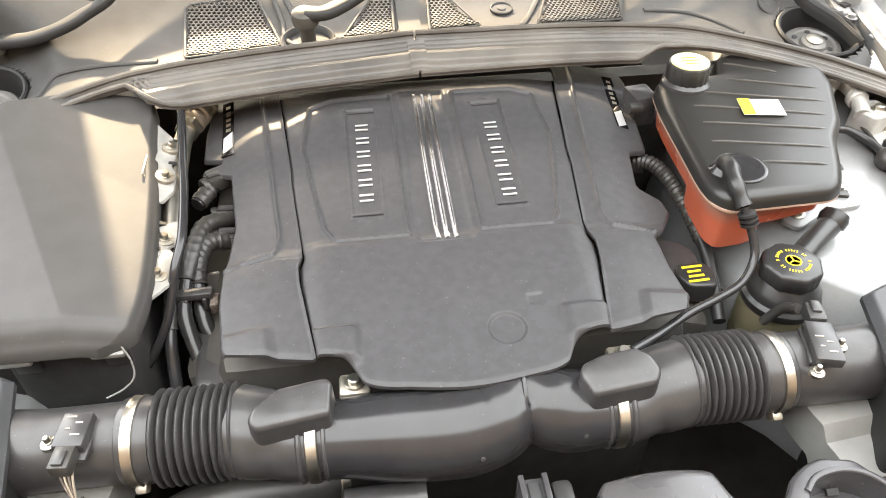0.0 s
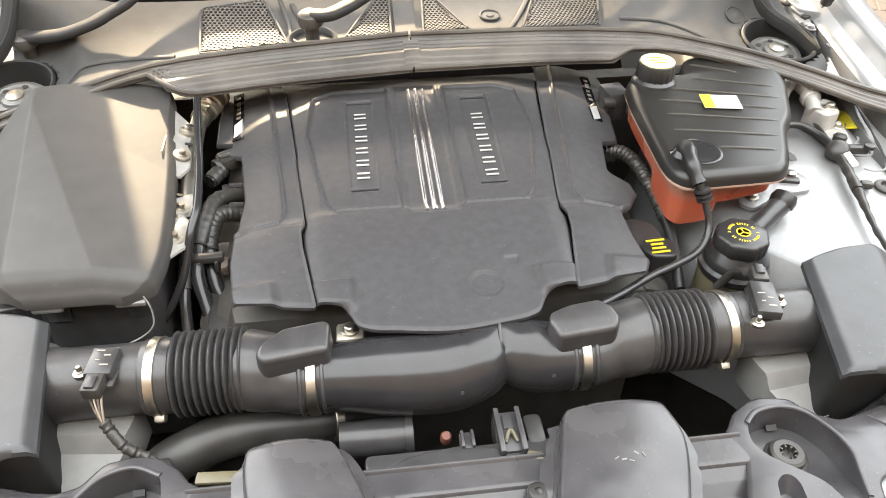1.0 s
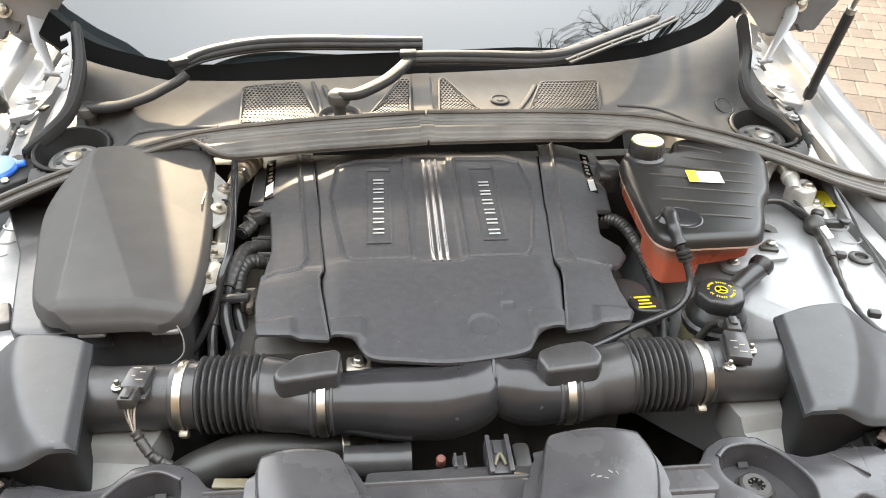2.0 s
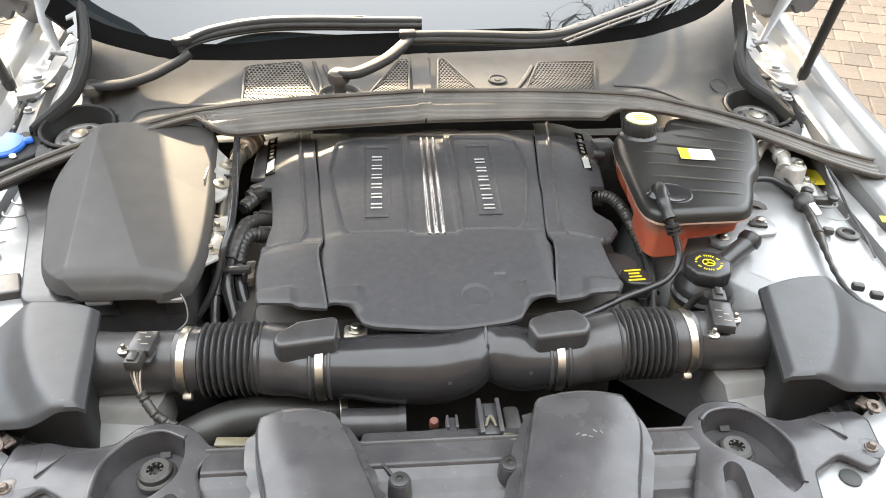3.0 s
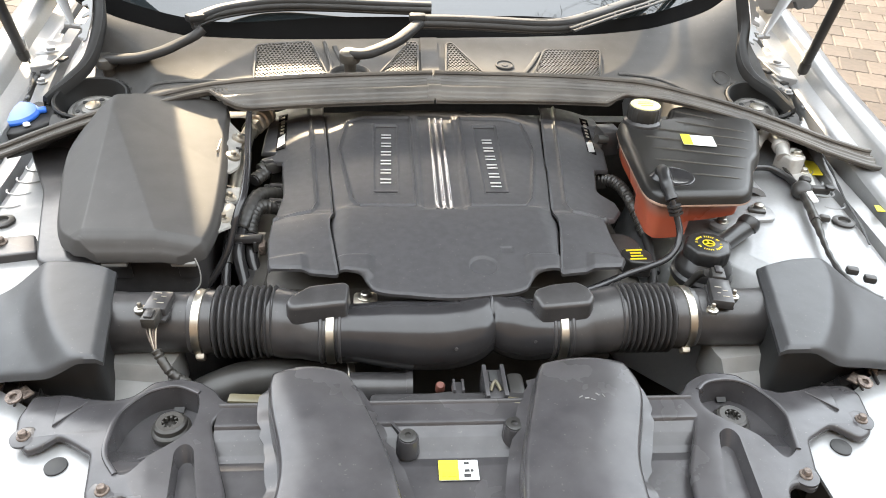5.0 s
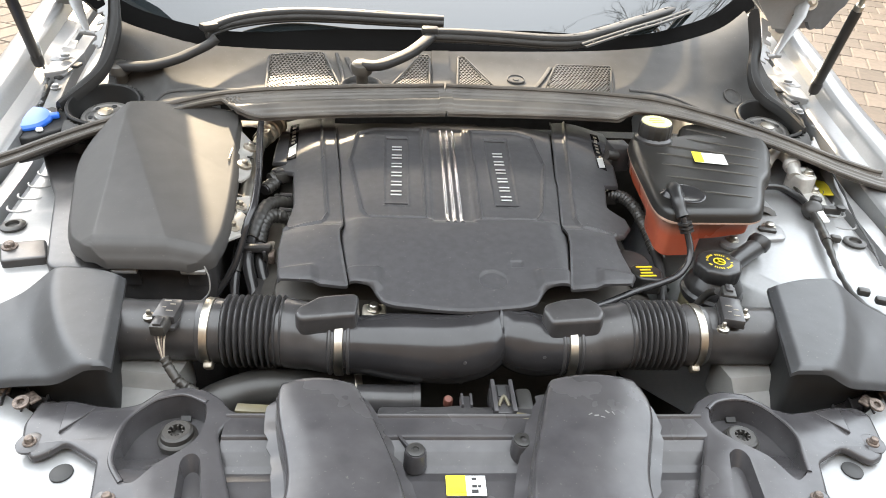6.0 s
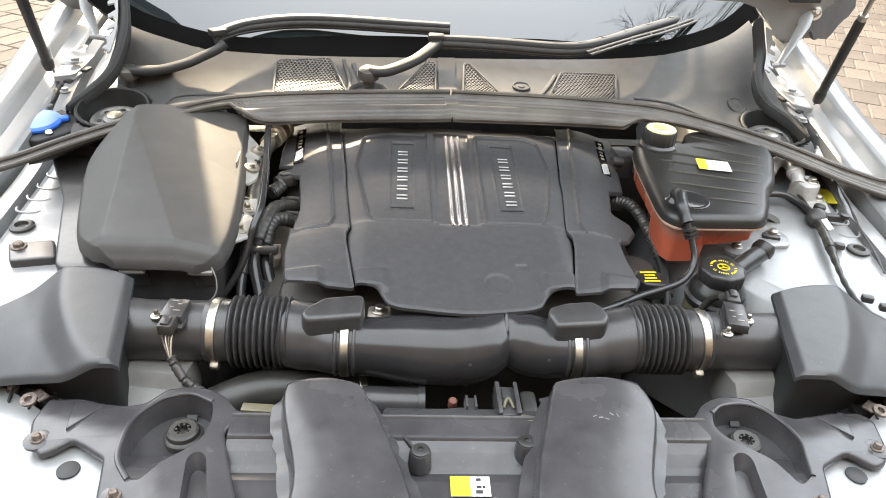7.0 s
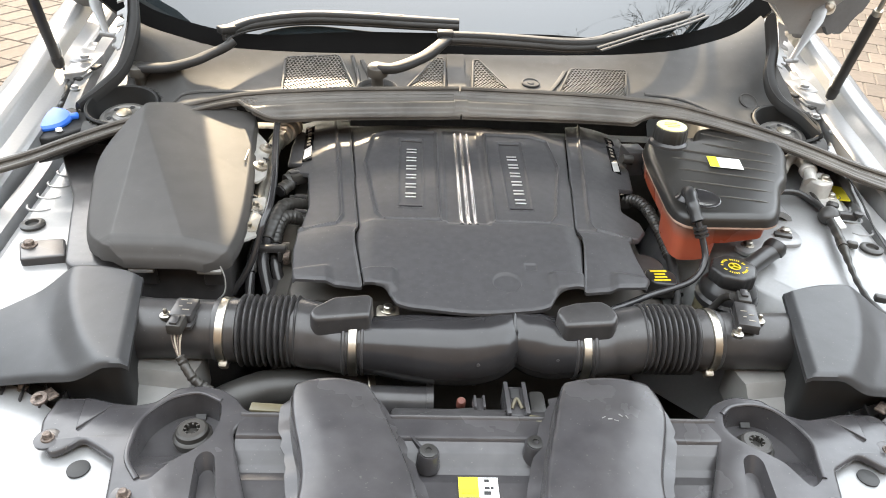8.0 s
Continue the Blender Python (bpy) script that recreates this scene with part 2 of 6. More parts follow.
def sheet(f, nu, nv, thick=0.003, down=None, bm=None):
    """A closed shell: the surface f(u, v), u and v from 0 to 1, and its underside, thick metres lower."""
    bm = bm or bmesh.new()
    d = down or Vector((0, 0, -thick))
    top = [[bm.verts.new(f(i / nu, j / nv)) for j in range(nv + 1)] for i in range(nu + 1)]
    low = [[bm.verts.new(v.co + d) for v in row] for row in top]
    for i in range(nu):
        for j in range(nv):
            bm.faces.new((top[i][j], top[i + 1][j], top[i + 1][j + 1], top[i][j + 1]))
            bm.faces.new((low[i][j], low[i][j + 1], low[i + 1][j + 1], low[i + 1][j]))
    for i in range(nu):
        bm.faces.new((top[i][0], low[i][0], low[i + 1][0], top[i + 1][0]))
        bm.faces.new((top[i][nv], top[i + 1][nv], low[i + 1][nv], low[i][nv]))
    for j in range(nv):
        bm.faces.new((top[0][j], top[0][j + 1], low[0][j + 1], low[0][j]))
        bm.faces.new((top[nu][j], low[nu][j], low[nu][j + 1], top[nu][j + 1]))
    return bm


def curve(points, n=8):
    """A smooth line through 3D points."""
    p = [Vector(q) for q in points]
    out = []
    for i in range(len(p) - 1):
        a, b, c, d = p[max(i - 1, 0)], p[i], p[i + 1], p[min(i + 2, len(p) - 1)]
        for k in range(n):
            t = k / n
            out.append(0.5 * (2 * b + (c - a) * t + (2 * a - 5 * b + 4 * c - d) * t * t + (3 * b - a - 3 * c + d) * t**3))
    out.append(p[-1])
    return out


def tube(points, radius, seg=14, bm=None, flat=1.0, power=1.0):
    """A capped tube along points; radius is a number or a function of the share of the length. flat squeezes it along its own up."""
    bm = bm or bmesh.new()
    pts = [Vector(p) for p in points]
    n = len(pts)
    dist = [0.0]
    for a, b in zip(pts, pts[1:]):
        dist.append(dist[-1] + (b - a).length)
    up = Vector((0, 0, 1))
    rings = []
    for i, p in enumerate(pts):
        d = (pts[min(i + 1, n - 1)] - pts[max(i - 1, 0)]).normalized()
        if abs(d.z) > 0.95:
            up = Vector((0, 1, 0))
        side = d.cross(up).normalized()
        over = side.cross(d).normalized()
        r = radius(dist[i] / dist[-1]) if callable(radius) else radius
        ring = []
        for k in range(seg):
            a = 2 * math.pi * k / seg
            ca, sa = math.cos(a), math.sin(a)
            if power != 1.0:
                ca, sa = math.copysign(abs(ca)**power, ca), math.copysign(abs(sa)**power, sa)
            ring.append(bm.verts.new(p + side * (r * ca) + over * (r * flat * sa)))
        rings.append(ring)
    for a, b in zip(rings, rings[1:]):
        for k in range(seg):
            bm.faces.new((a[k], a[(k + 1) % seg], b[(k + 1) % seg], b[k]))
    bm.faces.new(rings[0][::-1])
    bm.faces.new(rings[-1])
    return bm


def lathe(profile, centre, axis=(0, 0, 1), seg=28, bm=None, wave=0.0, waves=0):
    """A turned solid: rows of (radius, height) along the axis, from the bottom up. wave adds grip ribs round it."""
    bm = bm or bmesh.new()
    q = Vector((0, 0, 1)).rotation_difference(Vector(axis).normalized())
    c = Vector(centre)
    rings = []
    for r, h in profile:
        ring = []
        for k in range(seg):
            a = 2 * math.pi * k / seg
            rr = max(r, 1e-4) + (wave * (1 if math.cos(waves * a) > 0 else 0) if waves else 0)
            ring.append(bm.verts.new(c + q @ Vector((rr * math.cos(a), rr * math.sin(a), h))))
        rings.append(ring)
    for a, b in zip(rings, rings[1:]):
        for k in range(seg):
            bm.faces.new((a[k], a[(k + 1) % seg], b[(k + 1) % seg], b[k]))
    bm.faces.new(rings[0][::-1])
    bm.faces.new(rings[-1])
    return bm


def rounded(poly, r, n=4):
    """A polygon with its corners rounded by r metres."""
    out = []
    m = len(poly)
    for i in range(m):
        p, a, b = Vector(poly[i]), Vector(poly[i - 1]), Vector(poly[(i + 1) % m])
        da, db = (a - p), (b - p)
        ra = min(r, da.length * 0.45, db.length * 0.45)
        s, e = p + da.normalized() * ra, p + db.normalized() * ra
        for k in range(n + 1):
            t = k / n
            out.append(tuple((1 - t)**2 * s + 2 * t * (1 - t) * p + t * t * e))
    return out


def prism(poly, z0, top, edge=0.004, taper=0.0, steps=3, bm=None):
    """A slab over a polygon: top is a number or a function of x and y; its upper edge is rounded. taper widens the foot."""
    bm = bm or bmesh.new()
    c = Vector((sum(p[0] for p in poly) / len(poly), sum(p[1] for p in poly) / len(poly)))
    f = top if callable(top) else (lambda x, y: top)
    low = z0 if callable(z0) else (lambda x, y: z0)
    m = len(poly)
    area = sum(poly[i - 1][0] * poly[i][1] - poly[i][0] * poly[i - 1][1] for i in range(m))
    sign = 1 if area > 0 else -1

    def inset(k):
        out = []
        for i in range(m):
            p, a, b = Vector(poly[i]), Vector(poly[i - 1]), Vector(poly[(i + 1) % m])
            e1, e2 = (p - a), (b - p)
            n1, n2 = Vector((-e1.y, e1.x)) * sign, Vector((-e2.y, e2.x)) * sign
            if n1.length < 1e-9 or n2.length < 1e-9:
                n1 = n2 = n1 + n2
            nn = (n1.normalized() + n2.normalized())
            nn = nn.normalized() / max(0.5, math.sqrt((1 + n1.normalized().dot(n2.normalized())) / 2)) if nn.length > 1e-6 else Vector((0, 0))
            out.append(p + nn * k)
        return out

    rings = []
    foot = inset(-taper)
    rings.append([bm.verts.new((p.x, p.y, low(p.x, p.y))) for p in foot])
    for s in range(steps + 1):
        a = math.pi / 2 * s / steps
        loop = inset(edge * (1 - math.cos(a)))
        rings.append([bm.verts.new((p.x, p.y, f(p.x, p.y) - edge * (1 - math.sin(a)))) for p in loop])
    for a, b in zip(rings, rings[1:]):
        for k in range(m):
            bm.faces.new((a[k], a[(k + 1) % m], b[(k + 1) % m], b[k]))
    cap = bm.faces.new(rings[-1])
    base = bm.faces.new(rings[0][::-1])
    for face in (cap, base):
        loop = list(face.verts)
        bm.faces.remove(face)
        for tri in tessellate_polygon([[Vector((v.co.x, v.co.y, 0)) for v in loop]]):
            bm.faces.new([loop[k] for k in tri])
    return bm


def recessed(outer, holes, z0, top, edge=0.004):
    """A plate with blind recesses: each hole is (polygon, depth as a function of x and y, inward slope)."""
    bm = prism(outer, z0, top, edge)
    bm.verts.ensure_lookup_table()
    m = len(outer)
    ring = list(bm.verts)[-m:]
    inside_ring = set(ring)
    for f in [f for f in bm.faces if all(v in inside_ring for v in f.verts)]:
        bm.faces.remove(f)
    loops, every = [[Vector((v.co.x, v.co.y, 0)) for v in ring]], list(ring)
    for poly, depth, slope in holes:
        cx, cy = sum(p[0] for p in poly) / len(poly), sum(p[1] for p in poly) / len(poly)
        rim = [bm.verts.new((x, y, top(x, y))) for x, y in poly]
        lip = [bm.verts.new((x + (cx - x) * slope * 0.15, y + (cy - y) * slope * 0.15, top(x, y) - 0.003)) for x, y in poly]
        floor = [bm.verts.new((x + (cx - x) * slope, y + (cy - y) * slope, top(x, y) - depth(x, y))) for x, y in poly]
        n = len(poly)
        for k in range(n):
            q = (k + 1) % n
            bm.faces.new((rim[k], rim[q], lip[q], lip[k]))
            bm.faces.new((lip[k], lip[q], floor[q], floor[k]))
        for tri in tessellate_polygon([[Vector((v.co.x, v.co.y, 0)) for v in floor]]):
            bm.faces.new([floor[k] for k in tri])
        loops.append([Vector((v.co.x, v.co.y, 0)) for v in rim])
        every += rim
    foot = set(list(bm.verts)[:m])
    for f in [f for f in bm.faces if all(v in foot for v in f.verts)]:
        bm.faces.remove(f)
    for tri in tessellate_polygon(loops):
        bm.faces.new([every[k] for k in tri])
    return bm


def box(centre, size, bevel=0.002, turn=(0, 0, 0), bm=None):
    bm2 = bmesh.new()
    bmesh.ops.create_cube(bm2, size=1, matrix=Matrix.Diagonal((*size, 1)))
    if bevel:
        bmesh.ops.bevel(bm2, geom=bm2.edges[:], offset=bevel, segments=2, affect="EDGES", profile=0.5)
    bmesh.ops.transform(bm2, matrix=pose(*centre, *turn), verts=bm2.verts)
    if bm is None:
        return bm2
    me = bpy.data.meshes.new("x")
    bm2.to_mesh(me)
    bm2.free()
    bm.from_mesh(me)
    bpy.data.meshes.remove(me)
    return bm


def bolt_on(parent, x, y, z, r=0.007, mat=None, name="bolt", label="", axis=(0, 0, 1)):
    b = lathe([(r * 1.6, 0), (r * 1.6, 0.0012), (r * 1.5, 0.0018), (r * 1.05, 0.002), (r, 0.0065), (r * 0.8, 0.0075)], (x, y, z), axis, 6 * 3)
    return part(name, b, mat or RUST, parent, label)

# ---------------------------------------------------------------- ground
ground = thing("ground", 0, 0, -0.06, "tan block paving on a driveway with sandy joints", "paving", kind="structure")
part("sand_bed", sheet(lambda u, v: Vector((-60 + 120 * u, -60 + 120 * v, -0.008)), 8, 8, 0.05), SAND, ground)

# unseen wall added behind the viewer to block low sky light
south_shade = thing("shade_wall_south", 0, -4.6, -0.06, "unseen plain brown wall added to block sky light", "wall", kind="structure")
part("wall", box((0, -4.6, 2.65), (26, 0.30, 5.4), 0.02), BARK, south_shade)
part("coping", box((0, -4.6, 5.40), (26, 0.40, 0.10), 0.02), SAND, south_shade)

# two unseen side walls, added to cut sky light on the air boxes
west_wall = thing("shade_wall_west", -5.6, 4.0, -0.06, "unseen plain brown wall added to dim light from the side", "wall", kind="structure")
part("wall", box((-5.6, 4.0, 1.48), (0.25, 16.9, 3.08), 0.02), BARK, west_wall)
part("coping", box((-5.6, 4.0, 3.06), (0.34, 16.9, 0.08), 0.02), SAND, west_wall)
side_wall = thing("shade_wall_east", 5.6, 4.0, -0.06, "unseen plain brown wall added to dim light from the side", "wall", kind="structure")
part("wall", box((5.6, 4.0, 1.33), (0.25, 16.9, 2.78), 0.02), BARK, side_wall)
part("coping", box((5.6, 4.0, 2.76), (0.34, 16.9, 0.08), 0.02), SAND, side_wall)

# ---------------------------------------------------------------- car body
body = thing("car_body", 0, 0.2, 0, "silver car with the bonnet raised, dusty inner wings", "car")

CROWN_Z = [(-0.9, 0.66), (-0.5, 0.76), (-0.2, 0.82), (0.15, 0.86), (0.33, 0.88), (0.45, 0.90), (0.9, 0.96)]
CROWN_X = [(-0.9, 0.60), (-0.5, 0.70), (-0.2, 0.745), (0.15, 0.775), (0.45, 0.805), (0.9, 0.845)]
SHELF_Z = [(-0.5, 0.74), (-0.25, 0.775), (-0.05, 0.785), (0.12, 0.795), (0.36, 0.85), (0.6, 0.875), (0.9, 0.90)]


CUP = {-1: (-0.607, 0.246), 1: (0.642, 0.279)}


def fender_point(s, u, v):
    y = -0.80 + 1.65 * u
    cx, cz = soft_table(CROWN_X, y), soft_table(CROWN_Z, y)
    section = [(-0.062, -0.10), (-0.060, -0.035), (-0.055, -0.030), (-0.030, -0.022), (-0.018, -0.004), (-0.008, 0.001),
               (0.012, 0.002), (0.035, -0.008), (0.06, -0.035), (0.085, -0.10), (0.10, -0.20), (0.105, -0.34), (0.09, -0.5)]
    k = v * (len(section) - 1)
    i = min(int(k), len(section) - 2)
    dx, dz = (section[i][j] + (section[i + 1][j] - section[i][j]) * (k - i) for j in (0, 1))
    return Vector((s * (cx + dx), y, cz + dz))


def wing_point(s, u, v):
    """The inner wing: from deep beside the engine over the shelf to the gutter."""
    y = -0.30 + 1.0 * u
    cx = soft_table(CROWN_X, y)
    z = soft_table(SHELF_Z, y)
    inner = lerp_table([(-0.3, 0.50), (-0.1, 0.47), (0.1, 0.50), (0.3, 0.53), (0.7, 0.62)] if s < 0 else [(-0.3, 0.53), (-0.24, 0.49), (-0.19, 0.435), (-0.14, 0.385), (0.0, 0.385), (0.1, 0.42), (0.3, 0.53), (0.7, 0.62)], y)
    rows = [(inner - 0.10, z - 0.22), (inner - 0.065, z - 0.10), (inner - 0.04, z - 0.05), (inner, z - 0.012), (inner + 0.03, z - 0.002),
            (inner + 0.08, z), (cx - 0.115, z + 0.002), (cx - 0.105, z - 0.003), (cx - 0.100, z - 0.022), (cx - 0.093, z - 0.022),
            (cx - 0.090, z + 0.001), (cx - 0.068, z + 0.004)]
    k = v * (len(rows) - 1)
    i = min(int(k), len(rows) - 2)
    x, zz = (rows[i][j] + (rows[i + 1][j] - rows[i][j]) * (k - i) for j in (0, 1))
    zz -= 0.11 * (1 - smooth(0.072, 0.084, math.hypot(x - abs(CUP[s][0]), y - CUP[s][1])))
    return Vector((s * x, y, zz))


for s in (-1, 1):
    part("fender", sheet(lambda u, v: fender_point(s, u, v), 60, 48, 0.003), SILVER, body)
    part("inner_wing", sheet(lambda u, v: wing_point(s, u, v), 120, 110, 0.003), SILVER, body, "dusty silver inner wing")
    # sealed mounting plate for the gas strut
    part("strut_plate", prism(rounded([(s * 0.712, 0.355), (s * 0.745, 0.335), (s * 0.765, 0.45), (s * 0.712, 0.46)], 0.010), 0.845, lambda x, y: 0.864 + 0.03 * (y - 0.4), 0.002), SILVER, body)
    tab = prism(rounded([(0, 0), (0.024, 0), (0.02, 0.05), (0.004, 0.05)], 0.008), 0, 0.004, 0.001)
    bmesh.ops.transform(tab, matrix=pose(s * 0.742, 0.335 if s < 0 else 0.338, 0.868, 90, 0, 70 if s > 0 else 110), verts=tab.verts)
    part("strut_bracket", tab, SILVER, body)
    bolt_on(body, s * 0.728, 0.405, 0.872, 0.008, SILVER)
    # front panel below the plastic cover
    part("front_panel", sheet(lambda u, v: Vector((s * (0.364 + 0.356 * u), -0.80 + (0.80 + lerp_table([(0.0, -0.43), (0.25, -0.425), (0.45, -0.375), (1.0, -0.30)], u)) * v, 0.754 - 0.02 * u - 0.25 * max(0, 0.35 - v)**1.5)), 16, 20, 0.004), SILVER, body)
    # oval hole in it, its shade made by a dark disc
    part("plug", lathe([(0.011, 0), (0.011, 0.003), (0.009, 0.004)], (s * 0.408, -0.497, 0.7508), (0, 0, 1), 20), INK_SHADE, body)
    # grommet on the shelf
    part("grommet", lathe([(0.017, 0), (0.017, 0.003), (0.013, 0.005), (0.0095, 0.005), (0.008, 0.0005), (0.002, 0.0)], (s * 0.628, -0.088, 0.786), (0, 0, 1), 24), RUBBER, body, "black rubber grommet")

# engine bay tub, firewall, roof and cabin close the car
part("bay_floor", box((0, -0.05, 0.36), (1.2, 1.0, 0.02), 0), DARK, body)
part("firewall", box((0, 0.25, 0.56), (1.1, 0.03, 0.50), 0), DARK, body)
part("radiator_wall", box((0, -0.60, 0.55), (0.9, 0.03, 0.38), 0), DARK, body)
part("bumper", sheet(lambda u, v: Vector((-0.86 + 1.72 * u, -0.84 - 0.10 * math.sin(math.pi * u) + 0.10 * v**2, 0.30 + 0.42 * v)), 40, 12, 0.01, Vector((0, 0.02, 0))), SILVER, body)
part("roof", sheet(lambda u, v: Vector((-0.60 + 1.2 * u, 1.25 + 1.6 * v, 1.31 + 0.05 * math.sin(math.pi * v) - 0.10 * (2 * u - 1)**2)), 20, 20, 0.03), SILVER, body)
for s in (-1, 1):
    part("pillar", tube(curve([(s * 0.80, 0.60, 0.95), (s * 0.72, 0.95, 1.10), (s * 0.60, 1.28, 1.25)]), 0.035), SILVER, body)
    part("side", box((s * 0.86, 1.9, 0.62), (0.12, 2.3, 0.75), 0.05), SILVER, body)
for s in (-1, 1):
    for y in (0.05, 2.75):
        wheel = part("wheel", lathe([(0.20, -0.1), (0.32, -0.1), (0.335, -0.07), (0.335, 0.07), (0.32, 0.1), (0.20, 0.1)], (s * 0.72, y, 0.335), (1, 0, 0), 40), RUBBER, body)
        part("rim", lathe([(0.05, -0.06), (0.21, -0.085), (0.21, 0.085), (0.05, 0.06)], (s * 0.72, y, 0.335), (1, 0, 0), 32), STEEL, wheel)
part("cabin", box((0, 1.9, 0.70), (1.45, 2.2, 0.4), 0.05), LINER, body)

# ---------------------------------------------------------------- bonnet, raised
bonnet = thing("bonnet", 0, 0.55, 0.97, "raised silver bonnet with a dark felt liner", "bonnet")
HOOD_A = radians(72)


def hood_point(u, v, lift=0.0):
    w = (0.82 - 0.08 * v**2)
    x = (2 * u - 1) * w
    # unseen notch and lowered right edge are added to shape the sun's beam
    run = 0.011 + 1.12 * v + 0.19 * bumped(x, -0.475, -0.420, 0.035) * (1 - v)**2 - 0.018 * smooth(0.02, 0.20, x) * (1 - v)**2
    off = 0.05 * (1 - (2 * u - 1)**2) + lift
    e = abs(2 * u - 1)
    # edge drops at the sides, added to keep sun off the wings
    side = smooth(0.78, 0.85, e) * (1 - smooth(0.0, 0.3, v))
    return Vector((x, 0.44 + 0.115 * e**4 - run * math.cos(HOOD_A) + off * math.sin(HOOD_A), 1.038 - 0.073 * side + run * math.sin(HOOD_A) + off * math.cos(HOOD_A)))


back = Vector((0, -math.sin(HOOD_A), -math.cos(HOOD_A)))
part("skin", sheet(lambda u, v: hood_point(u, v), 30, 30, down=back * 0.02), SILVER, bonnet)
part("liner", sheet(lambda u, v: hood_point(0.03 + 0.94 * u, 0.07 + 0.88 * v) + back * 0.021, 20, 20, down=back * 0.012), LINER, bonnet, "dark felt liner")
for s in (-1, 1):
    part("corner", sheet(lambda u, v: Vector((s * (0.745 + 0.115 * u), 0.50 + 0.03 * v, lerp_table([(0, 0.985), (0.6, 0.957), (0.8, 0.985), (1, 1.03)], u) * (1 - v) + 1.10 * v + 0.006 * math.sin(25 * u) * (1 - v))), 15, 10, 0, Vector((0, 0.012, -0.004))), SILVER_SHADED, bonnet)
    top = Vector((0.748, 0.475, 0.992)) if s > 0 else Vector((-0.703, 0.445, 0.965))
    low = Vector((0.690, 0.420, 0.925)) if s > 0 else Vector((-0.674, 0.400, 0.925))
    away = (top - low)
    hinge = part("hinge", tube([low, low + away * 0.25, low + away * 0.6, top, top + away * 0.5 + Vector((0, 0.03, 0.02))], lambda t: 0.0055 + 0.012 * t, 12, flat=0.3), SILVER, bonnet, "silver hinge blade")
    part("hinge_knuckle", tube([low + Vector((-0.016 * s, 0, -0.004)), low + Vector((0.014 * s, 0.004, -0.002))], 0.0055, 14), SILVER, hinge)
    part("pin", lathe([(0.006, 0), (0.010, 0.002), (0.010, 0.008), (0.005, 0.012)], (s * 0.775, 0.498, 1.015), (0, -1, 0.4), 14), STEEL, hinge)
    part("pin_washer", lathe([(0.016, 0), (0.016, 0.003)], (s * 0.775, 0.500, 1.014), (0, -1, 0.4), 18), STEEL, hinge)

# ---------------------------------------------------------------- gas struts
for s in (-1, 1):
    foot = Vector((s * 0.748, 0.338, 0.885))
    head = Vector((s * (0.70 if s < 0 else 0.713), 0.20 if s < 0 else 0.24, 1.06))
    way = (head - foot)
    strut = thing("gas_strut", *foot, "black gas strut holding the bonnet open", "gas strut", "bonnet struts")
    part("socket", lathe([(0.006, -0.012), (0.010, -0.008), (0.011, 0.012), (0.009, 0.02)], foot, way, 16), RUBBER, strut)
    part("cylinder", lathe([(0.008, 0.018), (0.0092, 0.022), (0.0092, 0.20), (0.0075, 0.206)], foot, way, 20), RUBBER, strut)
    part("collar", lathe([(0.008, 0.206), (0.0085, 0.21), (0.007, 0.216)], foot, way, 16), STEEL, strut)
    part("rod", lathe([(0.0042, 0.214), (0.0042, 0.55)], foot, way, 12), STEEL, strut)

# ---------------------------------------------------------------- windscreen and cowl
SKEW = 0.05
CUP_Z = 0.842
REAR_Y = [(0.0, 0.440), (0.35, 0.444), (0.55, 0.452), (0.62, 0.465), (0.70, 0.51)]
SKEW_REAR = 0.10
REAR_Z = [(0.0, 0.900), (0.3, 0.902), (0.45, 0.912), (0.55, 0.932), (0.62, 0.955), (0.70, 1.00)]
FRONT_Y = [(0.0, 0.236), (0.2, 0.222), (0.36, 0.198), (0.46, 0.165), (0.55, 0.125), (0.60, 0.09), (0.66, 0.055), (0.72, 0.03)]
FRONT_Z = [(0.0, 0.897), (0.36, 0.893), (0.46, 0.882), (0.55, 0.868), (0.60, 0.86), (0.66, 0.846), (0.73, 0.832)]

windscreen = thing("windscreen", 0, 0.5, 0.9, "raked windscreen reflecting a pale sky", "windscreen")


def glass_point(u, v):
    x = (2 * u - 1) * (0.69 - 0.09 * v)
    a = abs(x) * 0.69 / (0.69 - 0.09 * v)
    y0, z0 = soft_table(REAR_Y, a), soft_table(REAR_Z, a)
    return Vector((x, y0 - 0.01 + SKEW_REAR * x + (0.86 - 0.12 * (a / 0.69)**2) * v, z0 - 0.006 + 0.39 * v - 0.05 * v * v))


pane = part("glass", sheet(lambda u, v: glass_point(u, v), 40, 24, 0.006), GLASS, windscreen)
pane.visible_shadow = False
# middle of the band widened to paint in the dark, unreflecting glass above
part("edge_band", sheet(lambda u, v: glass_point(u, v * (0.080 - 0.032 * smooth(0.25, 0.65, abs(2 * u - 1))) + 0.02 * v * abs(2 * u - 1)**3) + Vector((0, 0, 0.0015)), 60, 4, 0.001), FRIT, windscreen, "black ceramic band, widened in place of dark glass")

cowl = thing("cowl_panel", 0, 0.34, 0.88, "dusty black plastic cowl below the windscreen", "cowl")


